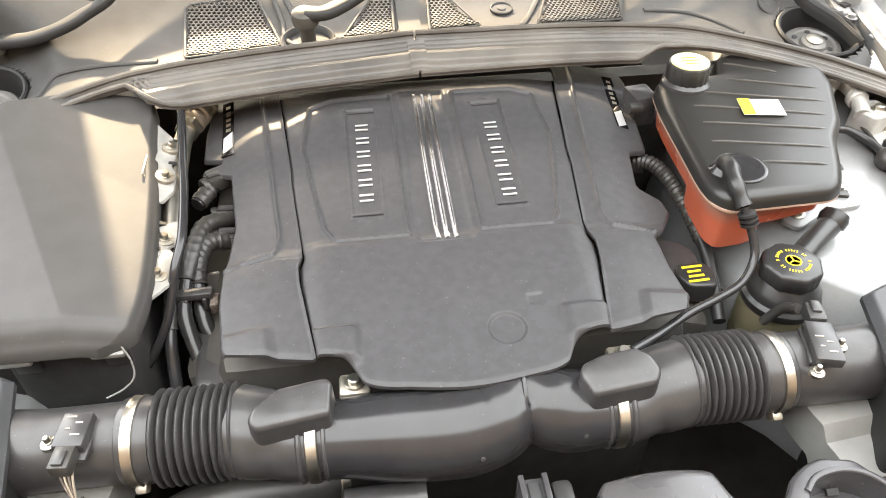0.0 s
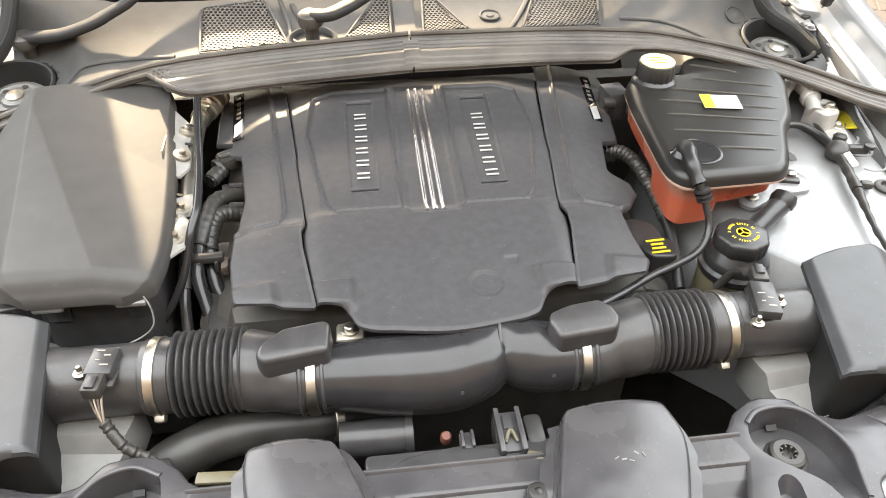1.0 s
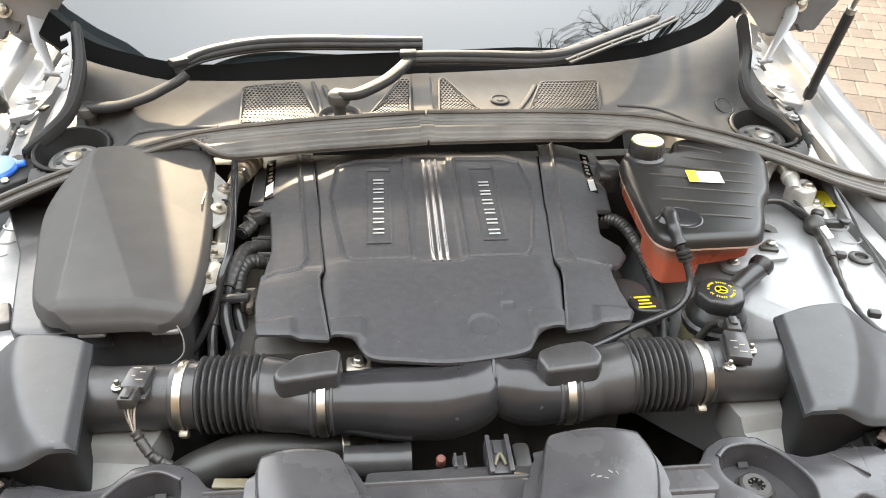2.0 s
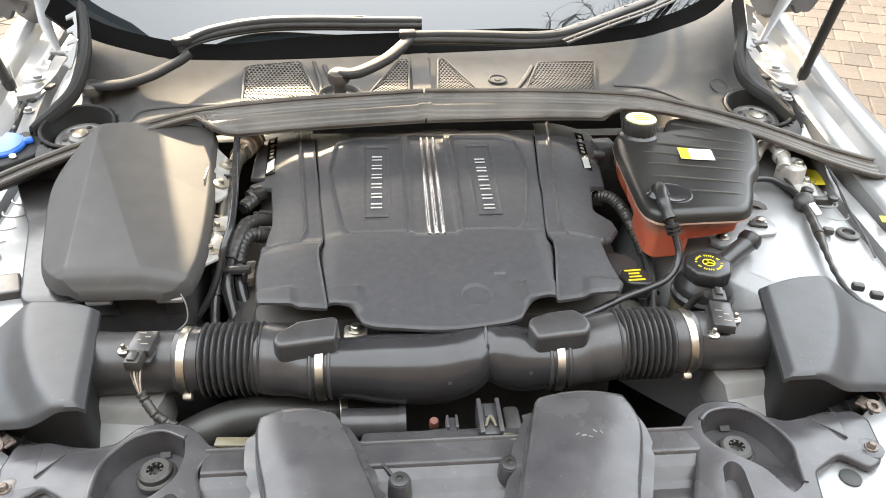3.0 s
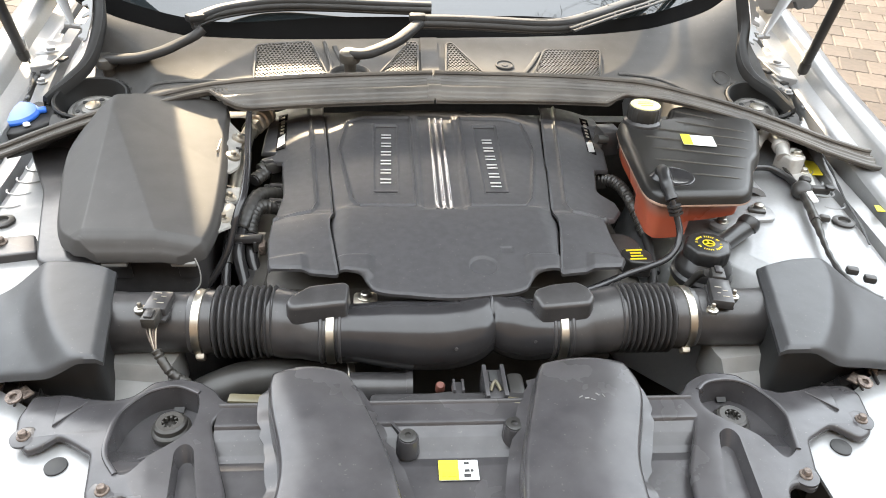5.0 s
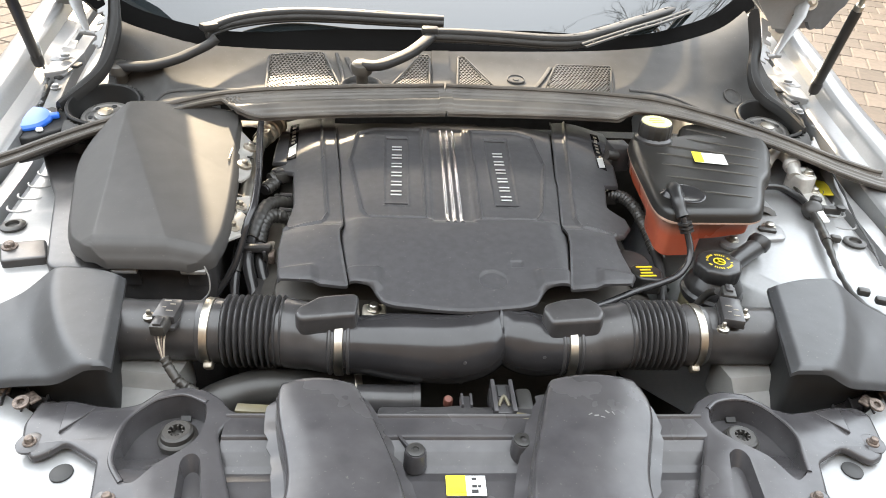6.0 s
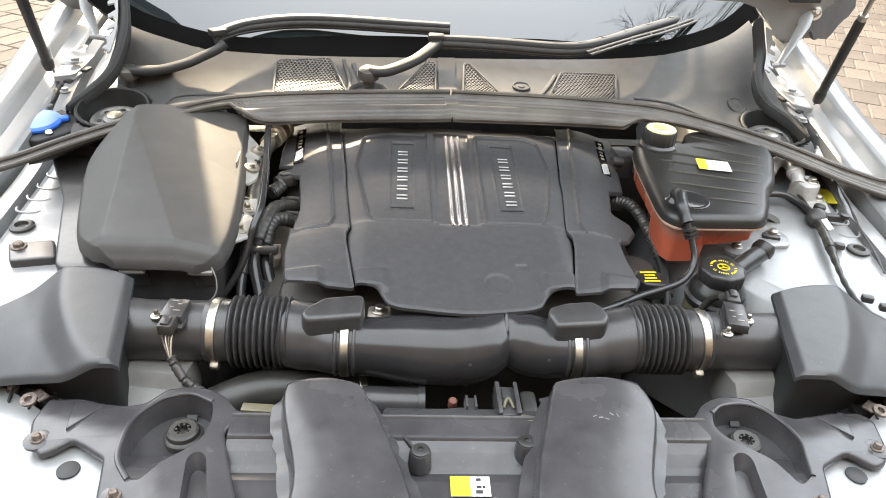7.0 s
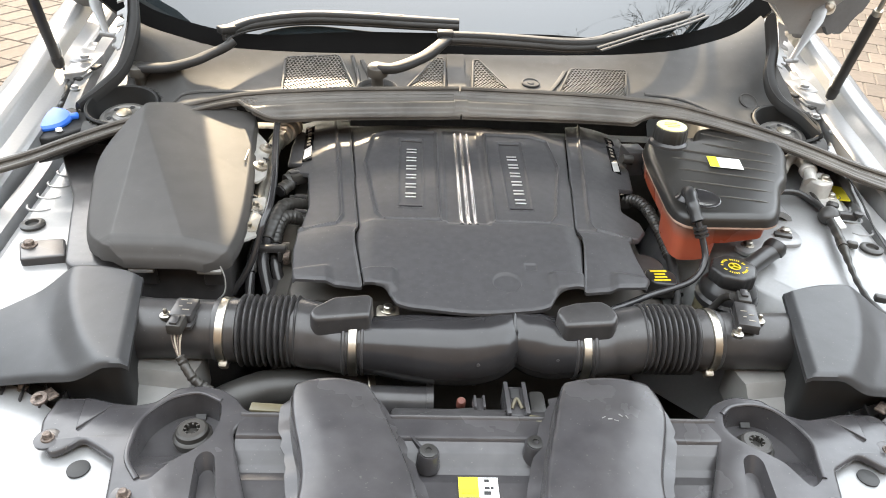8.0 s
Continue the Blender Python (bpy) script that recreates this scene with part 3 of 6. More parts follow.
def cowl_point(x, v):
    a = abs(x)
    fy, fz = soft_table(FRONT_Y, a), soft_table(FRONT_Z, a) - 0.012
    ry, rz = soft_table(REAR_Y, a), soft_table(REAR_Z, a)
    k = smooth(0.45, 0.66, a)
    vv = v * (1 - k) + (smooth(0.35, 1.0, v)) * k
    z = fz + (rz - fz) * vv - 0.022 * math.sin(math.pi * v) * (1 - 0.3 * k)
    z -= 0.02 * k * math.sin(math.pi * min(1, v * 1.6)) if v < 0.62 else 0
    y = fy + (ry - fy) * v + (SKEW + (SKEW_REAR - SKEW) * v) * x
    cx, cy = CUP[1 if x > 0 else -1]
    d = math.hypot(x - cx, y - cy)
    level = CUP_Z + 0.20 * (y - cy) - 0.002
    z += (level - z) * (1 - smooth(0.075, 0.115, d))
    z -= max(0, z - 0.73) * (1 - smooth(0.0585, 0.064, d))
    return Vector((x, fy + (ry - fy) * v + (SKEW + (SKEW_REAR - SKEW) * v) * x, z))


def cowl_z(x, y):
    a = abs(x)
    fy, ry = soft_table(FRONT_Y, a) + SKEW * x, soft_table(REAR_Y, a) + SKEW_REAR * x
    return cowl_point(x, min(1, max(0, (y - fy) / (ry - fy)))).z


for s, name in ((-1, "half"), (1, "half")):
    part(name, sheet(lambda u, v: cowl_point(s * (0.012 + ((0.688 if s > 0 else 0.645) - 0.035 * smooth(0.5, 0.75, v)) * u), v), 130, 60, 0.004), COWL, cowl)
part("joint_strip", sheet(lambda u, v: cowl_point(-0.016 + 0.034 * u, 0.02 + 0.96 * v) + Vector((0, 0, 0.004)), 4, 12, 0.006), COWL, cowl)

# ---------------------------------------------------------------- bulkhead seal
seal = thing("bulkhead_seal", 0, 0.2, 0.88, "dusty rubber bonnet seal on a curved rail", "seal")
WIDE = [(-0.72, 0.028), (-0.45, 0.030), (-0.365, 0.032), (-0.345, 0.070), (-0.30, 0.084), (0.0, 0.086), (0.30, 0.078), (0.36, 0.05), (0.45, 0.042), (0.60, 0.048), (0.72, 0.052)]


def seal_point(u, v, x0, x1):
    x = x0 + (x1 - x0) * u
    a = abs(x)
    w = lerp_table(WIDE, x)
    y = soft_table(FRONT_Y, a) + SKEW * x - w * v
    z = soft_table(FRONT_Z, a)
    d = v * w
    ridge = 0.008 * bumped(d, 0.004, 0.016, 0.0025) + 0.005 * math.exp(-((d - 0.023) / 0.0025)**2) + 0.004 * math.exp(-((d - 0.031) / 0.002)**2) + 0.006 * bumped(d, 0.058, 0.074, 0.003) - 0.003 * bumped(d, 0.038, 0.052, 0.002)
    fine = 0.0002 * math.sin(x * 240 + 7 * math.sin(x * 31)) * math.sin(v * 9)
    return Vector((x, y, z + ridge - 0.014 * smooth(0.045, 0.09, v * w) + fine))


part("strip", sheet(lambda u, v: seal_point(u, v, -0.72, -0.002), 120, 60, 0.006), SEAL, seal)
part("strip", sheet(lambda u, v: seal_point(u, v, 0.002, 0.735), 120, 60, 0.006), SEAL, seal)

part("joint_cover", sheet(lambda u, v: seal_point(u, 0.36 + 0.62 * v, -0.011, 0.012) + Vector((0, 0, 0.0022)), 10, 40, 0.003), SEAL, seal)
for x0, x1 in ((-0.72, -0.002), (0.002, 0.735)):
    for dist, r, mat in ((0.012, 0.0042, SEAL), (0.027, 0.0030, SEAL)):
        bead = [seal_point(i / 60, dist / lerp_table(WIDE, x0 + (x1 - x0) * i / 60), x0, x1) + Vector((0, 0, 0.0005)) for i in range(61)]
        part("bead", tube(bead, r, 8), mat, seal)
    # flat black strip paints the shade in the groove between the beads
    groove = [seal_point(i / 60, 0.0195 / lerp_table(WIDE, x0 + (x1 - x0) * i / 60), x0, x1) + Vector((0, 0, 0.0002)) for i in range(61)]
    part("groove", tube(groove, 0.0028, 6, flat=0.4), TRIM_BLACK, seal)
    if x0 > 0 or x1 < 0:
        edge = [seal_point(i / 60, 0.985, x0, x1) for i in range(61)]
        part("edge_fold", tube(edge, 0.0035, 8), SEAL, seal)

# ---------------------------------------------------------------- engine cover
cover = thing("engine_cover", 0, -0.05, 0.82, "black plastic engine cover with silver trim and lettering", "engine cover")
SEAM_X = [(-0.32, 0.135), (-0.26, 0.1405), (-0.170, 0.1565), (-0.146, 0.1585), (-0.132, 0.1545), (-0.10, 0.158), (-0.005, 0.170), (0.022, 0.1715), (0.20, 0.193)]
FRONT = [(-1.0, -0.268), (-0.90, -0.270), (-0.79, -0.276), (-0.70, -0.299), (-0.4, -0.309), (0, -0.315), (0.4, -0.309), (0.66, -0.299), (0.75, -0.277), (0.88, -0.269), (1.0, -0.267)]


def frame_ridge(x, y, corners, w=0.0028):
    """1 on the outline of a quadrilateral panel."""
    d = 1e9
    m = len(corners)
    p = Vector((x, y))
    for i in range(m):
        a, b = Vector(corners[i]), Vector(corners[(i + 1) % m])
        t = max(0, min(1, (p - a).dot(b - a) / (b - a).length_squared))
        d = min(d, (p - a - (b - a) * t).length)
    return math.exp(-(d / w)**2)


PANEL = [(0.042, 0.160), (0.120, 0.158), (0.150, 0.145), (0.158, 0.06), (0.132, -0.09), (0.118, -0.116), (0.040, -0.116)]
PLATE = [(0.064, 0.135), (0.104, 0.135), (0.100, -0.076), (0.064, -0.076)]


def cover_height(x, y):
    a = abs(x)
    z = 0.8265 + 0.10 * max(0, y + 0.1) * 0.75 - 0.010 * smooth(0.12, 0.21, a)
    z += 0.007 * smooth(-0.105, -0.125, y) * (1 - smooth(0.13, 0.165, a))
    z -= 0.013 * smooth(-0.12, -0.32, y)
    if y > -0.13:
        z += 0.0042 * frame_ridge(a, y, PANEL, 0.0022)
        z += 0.0016 * frame_ridge(a, y, PLATE, 0.0016) - 0.0016 * bumped(a, 0.064, 0.102, 0.002) * bumped(y, -0.076, 0.135, 0.002)
        z -= 0.0035 * bumped(a, -0.03, 0.030, 0.003) * bumped(y, -0.13, 0.165, 0.004)
    # oil-access dimple and its little lug
    d = math.hypot(x - 0.042, y + 0.254)
    z -= 0.0034 * (1 - smooth(0.0170, 0.0190, d))
    z -= 0.0016 * bumped(x, 0.068, 0.084, 0.0015) * bumped(y, -0.229, -0.216, 0.0015)
    # raised shoulders at the front corners
    z += 0.0085 * bumped(a, 0.100, 0.150, 0.006) * bumped(y, -0.275, -0.236, 0.006)
    return z


def centre_point(u, v):
    back = 0.183 + 0.006 * bumped(abs(2 * u - 1), -0.3, 0.3, 0.02)
    front = soft_table(FRONT, 2 * u - 1)
    y = back + (front - back) * v
    w = lerp_table(SEAM_X, y) - 0.0007
    x = (2 * u - 1) * w
    z = cover_height(x, y)
    edge = smooth(0.990, 1.0, v) * 0.0015 + (smooth(0.985, 1.0, abs(2 * u - 1)) * 0.002)
    return Vector((x, y, z - edge))


part("centre_panel", sheet(centre_point, 300, 340, 0.004), COVER, cover, sharp=60)

# outlines of the two side panels, with the cut-outs for plugs and hoses
OUTER = {-1: [(-0.275, 0.212), (-0.240, 0.232), (-0.18, 0.240), (-0.11, 0.240), (-0.056, 0.235), (0.009, 0.244), (0.040, 0.248), (0.052, 0.270), (0.059, 0.287), (0.064, 0.286), (0.068, 0.263), (0.076, 0.263), (0.086, 0.288), (0.144, 0.290), (0.20, 0.284), (0.235, 0.276)],
         1: [(-0.275, 0.212), (-0.225, 0.238), (-0.183, 0.231), (-0.139, 0.231), (-0.115, 0.252), (-0.083, 0.272), (-0.062, 0.270), (-0.045, 0.248), (-0.037, 0.245), (0.028, 0.257), (0.036, 0.282), (0.042, 0.284), (0.195, 0.302), (0.235, 0.296)]}


def line_ridge(x, y, line, w):
    d = 1e9
    p = Vector((x, y))
    for a, b in zip(line, line[1:]):
        a, b = Vector(a), Vector(b)
        t = max(0, min(1, (p - a).dot(b - a) / (b - a).length_squared))
        d = min(d, (p - a - (b - a) * t).length)
    return math.exp(-(d / w)**2)


EDGE = [(0.222, 0.225), (0.211, 0.148), (0.1815, -0.092), (0.188, -0.117), (0.242, -0.132), (0.29, -0.136)]


def side_point(s, u, v):
    back = 0.215 + 0.02 * u * (1 - u)
    front = -0.264 + 0.020 * u**1.5
    y = back + (front - back) * v
    x0 = lerp_table(SEAM_X, y) + 0.0007
    x1 = lerp_table(OUTER[s], y)
    x = x0 + (x1 - x0) * u
    q = (x - x0) / 0.112
    z = cover_height(0.0, max(min(y, 0.178), -0.13)) - 0.0035 - (0.022 - 0.006 * smooth(0.0, -0.2, y)) * smooth(0.15, 1.2, q)
    z += 0.0042 * line_ridge(x, y, EDGE, 0.0024) - 0.003 * smooth(-0.10, -0.125, y)
    z -= 0.011 * smooth(-0.12, -0.32, y)
    z += 0.0055 * bumped(q, 0.35, 0.80, 0.06) * bumped(y, -0.262, -0.222, 0.006)
    z += 0.0022 * smooth(0.04, 0.0, u)
    z -= 0.003 * smooth(0.97, 1.0, u) + 0.0015 * smooth(0.985, 1.0, v)
    return Vector((s * x, y, z))


for s in (-1, 1):
    part("side_panel", sheet(lambda u, v: side_point(s, u, v), 90, 240, 0.004), COVER, cover, sharp=60)
    # small data plate on the shoulder
    quad = [(0.270, 0.191), (0.255, 0.192), (0.247, 0.079), (0.263, 0.078)] if s < 0 else [(0.281, 0.195), (0.266, 0.194), (0.257, 0.082), (0.272, 0.078)]

    def plate_point(u, v, lift):
        p = Vector(quad[0]).lerp(Vector(quad[1]), u).lerp(Vector(quad[3]).lerp(Vector(quad[2]), u), v)
        seam = lerp_table(SEAM_X, p.y)
        return Vector((s * p.x, p.y, side_point(s, (p.x - seam) / (lerp_table(OUTER[s], p.y) - seam), (0.222 - p.y) / 0.475).z + lift))

    lab = part("data_plate", sheet(lambda u, v: plate_point(u, v, 0.0016), 4, 12, 0.0012), PLATE_BLACK, cover)
    part("print_bar", sheet(lambda u, v: plate_point(0.12 + 0.76 * u, 0.66 + 0.28 * v + 0.08 * u * s, 0.0024), 3, 6, 0.0006), LETTER, lab)
    for n in range(5):
        part("print_mark", sheet(lambda u, v: plate_point(0.3 + 0.4 * u, 0.10 + 0.10 * n + 0.05 * v, 0.0022), 2, 2, 0.0005), ALLOY, lab)
# silver trim strips
for k in (-1, 0, 1):
    strip = sheet(lambda u, v: Vector((k * 0.0105 + 0.0012 + (u - 0.5) * 0.0065, 0.158 - 0.284 * v, cover_height(0.0, 0.158 - 0.284 * v) + 0.0050 - 0.003 * (2 * u - 1)**2 - 0.001 * smooth(0.93, 1, v))), 8, 30, 0.004)
    part("trim_strip", strip, CHROME, cover, "bright chrome strip")
# lettering as plain bars
for s in (-1, 1):
    for i in range(6):
        y = 0.093 - 0.0272 * i if s < 0 else 0.079 - 0.0262 * i
        for d in (-0.0048, 0.0048):
            bar = box((s * 0.083, y + d, cover_height(0.083, y + d) + 0.0020), (0.0165, 0.0026, 0.0016), 0.0005)
            part("letter_bar", bar, LETTER, cover, "silver lettering bar")
    for k, yy in enumerate((0.128, -0.070)):
        part("plate_rib", box((s * 0.083, yy, cover_height(0.083, yy) + 0.0008), (0.036, 0.0036, 0.0030), 0.0010), COVER, cover)

# ---------------------------------------------------------------- intake pipes
pipe = thing("intake_pipe", 0, -0.31, 0.73, "black plastic twin intake pipe with ribbed bellows", "intake pipe")
AX_Y, AX_Z = -0.304, 0.777
RING_Y, RING_Z = -0.322, 0.773


def run(x0, x1, n=10):
    return [(x0 + (x1 - x0) * i / n, AX_Y, AX_Z) for i in range(n + 1)]


# the middle: a wide moulded pipe with a crease where the two halves meet
PIPE_Y = [(-0.140, -0.322), (-0.09, -0.324), (-0.02, -0.327), (0.015, -0.322), (0.034, -0.312), (0.046, -0.306), (0.060, -0.312), (0.085, -0.320), (0.128, -0.322)]
PIPE_Z = [(-0.140, 0.773), (-0.02, 0.7715), (0.015, 0.775), (0.034, 0.782), (0.046, 0.786), (0.060, 0.781), (0.085, 0.774), (0.128, 0.773)]
PIPE_R = [(-0.140, 0.0355), (-0.115, 0.0365), (-0.085, 0.0405), (-0.05, 0.0425), (-0.01, 0.0430), (0.018, 0.0405), (0.036, 0.0350), (0.0455, 0.0305), (0.055, 0.0345), (0.070, 0.0385), (0.095, 0.0385), (0.115, 0.0362), (0.128, 0.0355)]
line = [(-0.140 + 0.268 * i / 80, soft_table(PIPE_Y, -0.140 + 0.268 * i / 80), soft_table(PIPE_Z, -0.140 + 0.268 * i / 80)) for i in range(81)]
part("middle_pipe", tube(line, lambda t: soft_table(PIPE_R, -0.140 + 0.268 * t), 44), GLOSS, pipe, sharp=70)
part("crease", tube(curve([(0.0455, -0.2905, 0.8135), (0.0455, -0.3130, 0.8165), (0.0450, -0.3320, 0.8035), (0.0440, -0.3385, 0.783), (0.0440, -0.3330, 0.764)], 6), 0.0022, 8), GLOSS, pipe)
for x, y, z in ((0.0, -0.368, 0.785), (-0.002, -0.360, 0.747), (0.095, -0.357, 0.785)):
    part("moulding_mark", lathe([(0.0022, 0), (0.0018, 0.0012)], (x, y, z), (0, -1, 0.4), 8), PLASTIC, pipe)
for s in (-1, 1):
    x_ring, x_in, x_out, x_clamp, x_box = (0.147, 0.212, 0.286, 0.302, 0.43) if s < 0 else (0.131, 0.202, 0.274, 0.292, 0.44)
    part("stub_pipe", tube(curve([(s * (x_ring - 0.014), RING_Y, RING_Z), (s * (x_ring + 0.012), RING_Y, RING_Z), (s * (x_ring + 0.035), -0.314, 0.775), (s * (x_in + 0.006), AX_Y, AX_Z)], 6), lambda t: 0.0345 + 0.007 * smooth(0.25, 0.8, t), 32), PLASTIC, pipe)
    part("retaining_ring", lathe([(0.0365, -0.0055), (0.0378, -0.0045), (0.0378, 0.0045), (0.0365, 0.0055)], (s * x_ring, RING_Y, RING_Z), (1, 0, 0), 36), STEEL, pipe, "bright steel band")
    for d in (-0.011, 0.011):
        part("lip", lathe([(0.0355, -0.0025), (0.0370, -0.001), (0.0370, 0.001), (0.0355, 0.0025)], (s * (x_ring + d), RING_Y, RING_Z), (1, 0, 0), 36), PLASTIC, pipe)
    ribs = 10
    prof = []
    for i in range(ribs * 8 + 1):
        h = (x_out - x_in) * i / (ribs * 8)
        prof.append((0.0372 + 0.0072 * (0.5 - 0.5 * math.cos(2 * math.pi * i / 8))**0.7, h))
    part("bellows", lathe(prof, (s * x_in, AX_Y, AX_Z), (s, 0, 0), 40), PLASTIC, pipe, "ribbed black rubber bellows")
    part("cuff", lathe([(0.0385, 0), (0.039, 0.006), (0.039, x_clamp - x_out + 0.010), (0.038, x_clamp - x_out + 0.012)], (s * x_out, AX_Y, AX_Z), (s, 0, 0), 36), PLASTIC, pipe)
    clamp = part("hose_clamp", lathe([(0.0392, -0.0052), (0.0408, -0.0046), (0.0400, 0.0), (0.0408, 0.0046), (0.0392, 0.0052)], (s * x_clamp, AX_Y, AX_Z), (1, 0.04 * s, 0), 36), STEEL, pipe, "bright steel hose clamp")
    part("clamp_screw", box((s * x_clamp, AX_Y - 0.033, AX_Z - 0.026), (0.011, 0.010, 0.014), 0.003, (35, 0, 0)), ALLOY, clamp)
    part("outlet_pipe", tube(run(s * (x_clamp + 0.006), s * x_box, 6), lambda t: 0.0365 + 0.004 * smooth(0.6, 1, t), 32), PLASTIC, pipe)
    # resonator box above the pipe
    if s < 0:
        poly = [(-0.198, -0.332), (-0.194, -0.320), (-0.172, -0.303), (-0.131, -0.297), (-0.125, -0.302), (-0.127, -0.333), (-0.190, -0.341)]
    else:
        poly = [(0.094, -0.322), (0.098, -0.311), (0.119, -0.303), (0.151, -0.299), (0.164, -0.309), (0.169, -0.325), (0.161, -0.337), (0.102, -0.343)]
    part("resonator", prism(rounded(poly, 0.005), 0.790, lambda x, y: 0.829 + 0.16 * (y + 0.32), 0.005, 0.001, 4), PLASTIC, pipe, sharp=50)

# air mass sensors
for s in (-1, 1):
    x, y, z = (-0.345, -0.322, 0.812) if s < 0 else (0.333, -0.304, 0.816)
    sensor = thing("air_flow_sensor", x, y, z, "black air flow sensor with a wiring plug", "sensor", "air flow sensors")
    a = -5 if s < 0 else -14
    turn = Matrix.Rotation(radians(a), 2)

    def spot(dx, dy, dz):
        q = turn @ Vector((dx, dy))
        return (x + q.x, y + q.y, z + dz)

    part("housing", box(spot(0, 0.006 * -s, 0.003), (0.026, 0.034 if s < 0 else 0.048, 0.012), 0.002, (0, 0, a)), PLASTIC, sensor)
    part("base_plate", box(spot(0, 0.004 * -s, -0.004), (0.030, 0.044, 0.005), 0.0015, (0, 0, a)), PLASTIC, sensor)
    for i in range(4):
        part("print_bar", box(spot(-0.004 + 0.008 * (i % 2), 0.010 * -s + 0.008 - 0.006 * i, 0.0093), (0.008 - 0.002 * (i % 3), 0.0014, 0.0005), 0, (0, 0, a)), ALLOY, sensor)
    d = -1 if s < 0 else 1
    part("plug", box(spot(0.001, 0.022 * d if s < 0 else 0.030, 0.004), (0.017, 0.022, 0.014), 0.002, (0, 0, a)), RUBBER, sensor)
    part("plug_latch", box(spot(0.001, 0.024 * d if s < 0 else 0.034, 0.012), (0.009, 0.014, 0.004), 0.001, (0, 0, a)), PLASTIC, sensor)
    for lx, ly in (((-0.020, -0.002),) if s < 0 else ((-0.0130, -0.0385), (0.0165, -0.004))):
        part("lug", lathe([(0.007, 0), (0.007, 0.004), (0.0055, 0.005)], spot(lx, ly, -0.003), (0, 0, 1), 16), STEEL, sensor)
        bolt_on(sensor, *spot(lx, ly, 0.0015), 0.0026, STEEL)

# ---------------------------------------------------------------- air boxes
for s in (-1, 1):
    airbox = thing("air_box", s * 0.48, -0.32, 0.6, "black plastic air filter box with a sloping lid", "air box", "air boxes")
    b0, f0 = (0.412, 0.377) if s < 0 else (0.404, 0.361)
    BACK = [(b0, -0.255), (0.44, -0.241), (0.472, -0.234), (0.506, -0.237), (0.53, -0.262), (0.60, -0.300), (0.69, -0.345)]
    FORE = [(f0, -0.413), (0.40, -0.413), (0.435, -0.414), (0.49, -0.400), (0.56, -0.386), (0.64, -0.376), (0.69, -0.37)]

    def lid_skin(u, v):
        xb, xf = b0 + (0.69 - b0) * u, f0 + (0.69 - f0) * u
        x = xb + (xf - xb) * v
        y = soft_table(BACK, xb) * (1 - v) + soft_table(FORE, xf) * v
        crease = 0.500 - 0.020 * v - 0.075 * v * v
        z = 0.824 - 0.010 * smooth(crease - 0.012, crease + 0.04, x) - 0.32 * max(0, x - crease) - 0.003 * v
        e = max(smooth(0.030, 0, u), smooth(0.04, 0, v), 0.4 * smooth(0.975, 1, v))
        return Vector((s * x, y, z - 0.007 * e))

    def lid_low(x):
        return 0.802 - 0.34 * max(0, abs(x) - 0.40)

    part("lid", sheet(lid_skin, 90, 50, 0.006), AIRBOX, airbox, sharp=50)
    # tray far blacker than its lid, painting in the shade on its front
    part("tray", prism([(s * x, y) for x, y in rounded([(b0 + 0.006, -0.262), (0.50, -0.245), (0.66, -0.322), (0.64, -0.335), (0.53, -0.356), (0.45, -0.386), (f0 + 0.008, -0.403)], 0.024, 6)], 0.55, lambda x, y: lid_low(x), 0.002, -0.008), TRIM_BLACK, airbox)
    bar = [(0.405, -0.408), (0.455, -0.385), (0.490, -0.371), (0.537, -0.352), (0.580, -0.327), (0.65, -0.285)]
    part("lower_bar", tube([(s * x, y - 0.008, 0.733) for x, y in bar], 0.009, 8, flat=0.6), PLASTIC, airbox)
    part("lower_bar", tube([(s * x, y - 0.034, 0.736) for x, y in bar], 0.005, 8, flat=0.8), PLASTIC, airbox)
    for i in range(9):
        x = 0.412 + 0.026 * i
        y = lerp_table(bar, x)
        part("rib", box((s * x, y - 0.021, 0.742), (0.0025, 0.036, 0.016), 0.0008, (0, 0, -12 * s)), PLASTIC, airbox)
    bolt_on(airbox, s * 0.519, -0.377, 0.745, 0.004)
    # lower snorkel between box and front panel
    part("snorkel", sheet(lambda u, v: Vector((s * (0.410 - 0.020 * v - (0.080 - 0.045 * v**1.5) * u), -0.305 - 0.092 * v - 0.004 * u, 0.752 - 0.004 * u - 0.016 * smooth(0.45, 0.60, v) - 0.010 * smooth(0.6, 1.0, v))), 14, 24, 0.05), PALEGREY, airbox)

# ---------------------------------------------------------------- control box cover
ecu = thing("battery_box", -0.45, 0.0, 0.6, "large dusty black box with a moulded faceted lid", "battery box")


def lid_height(x, y):
    z = 0.848 + 0.165 * (y + 0.22)
    left = lerp_table([(-0.212, -0.461), (0.08, -0.506), (0.16, -0.519)], y)
    z -= 0.62 * max(0, left - x)
    z -= 0.55 * max(0, -0.208 - y)
    fold = 0.080 - 0.610 * (x + 0.506)
    right = lerp_table([(-0.229, -0.363), (0.080, -0.506)], min(y, fold))
    z -= 0.24 * max(0, x - right)
    return z - 0.05 * max(0, y - fold)


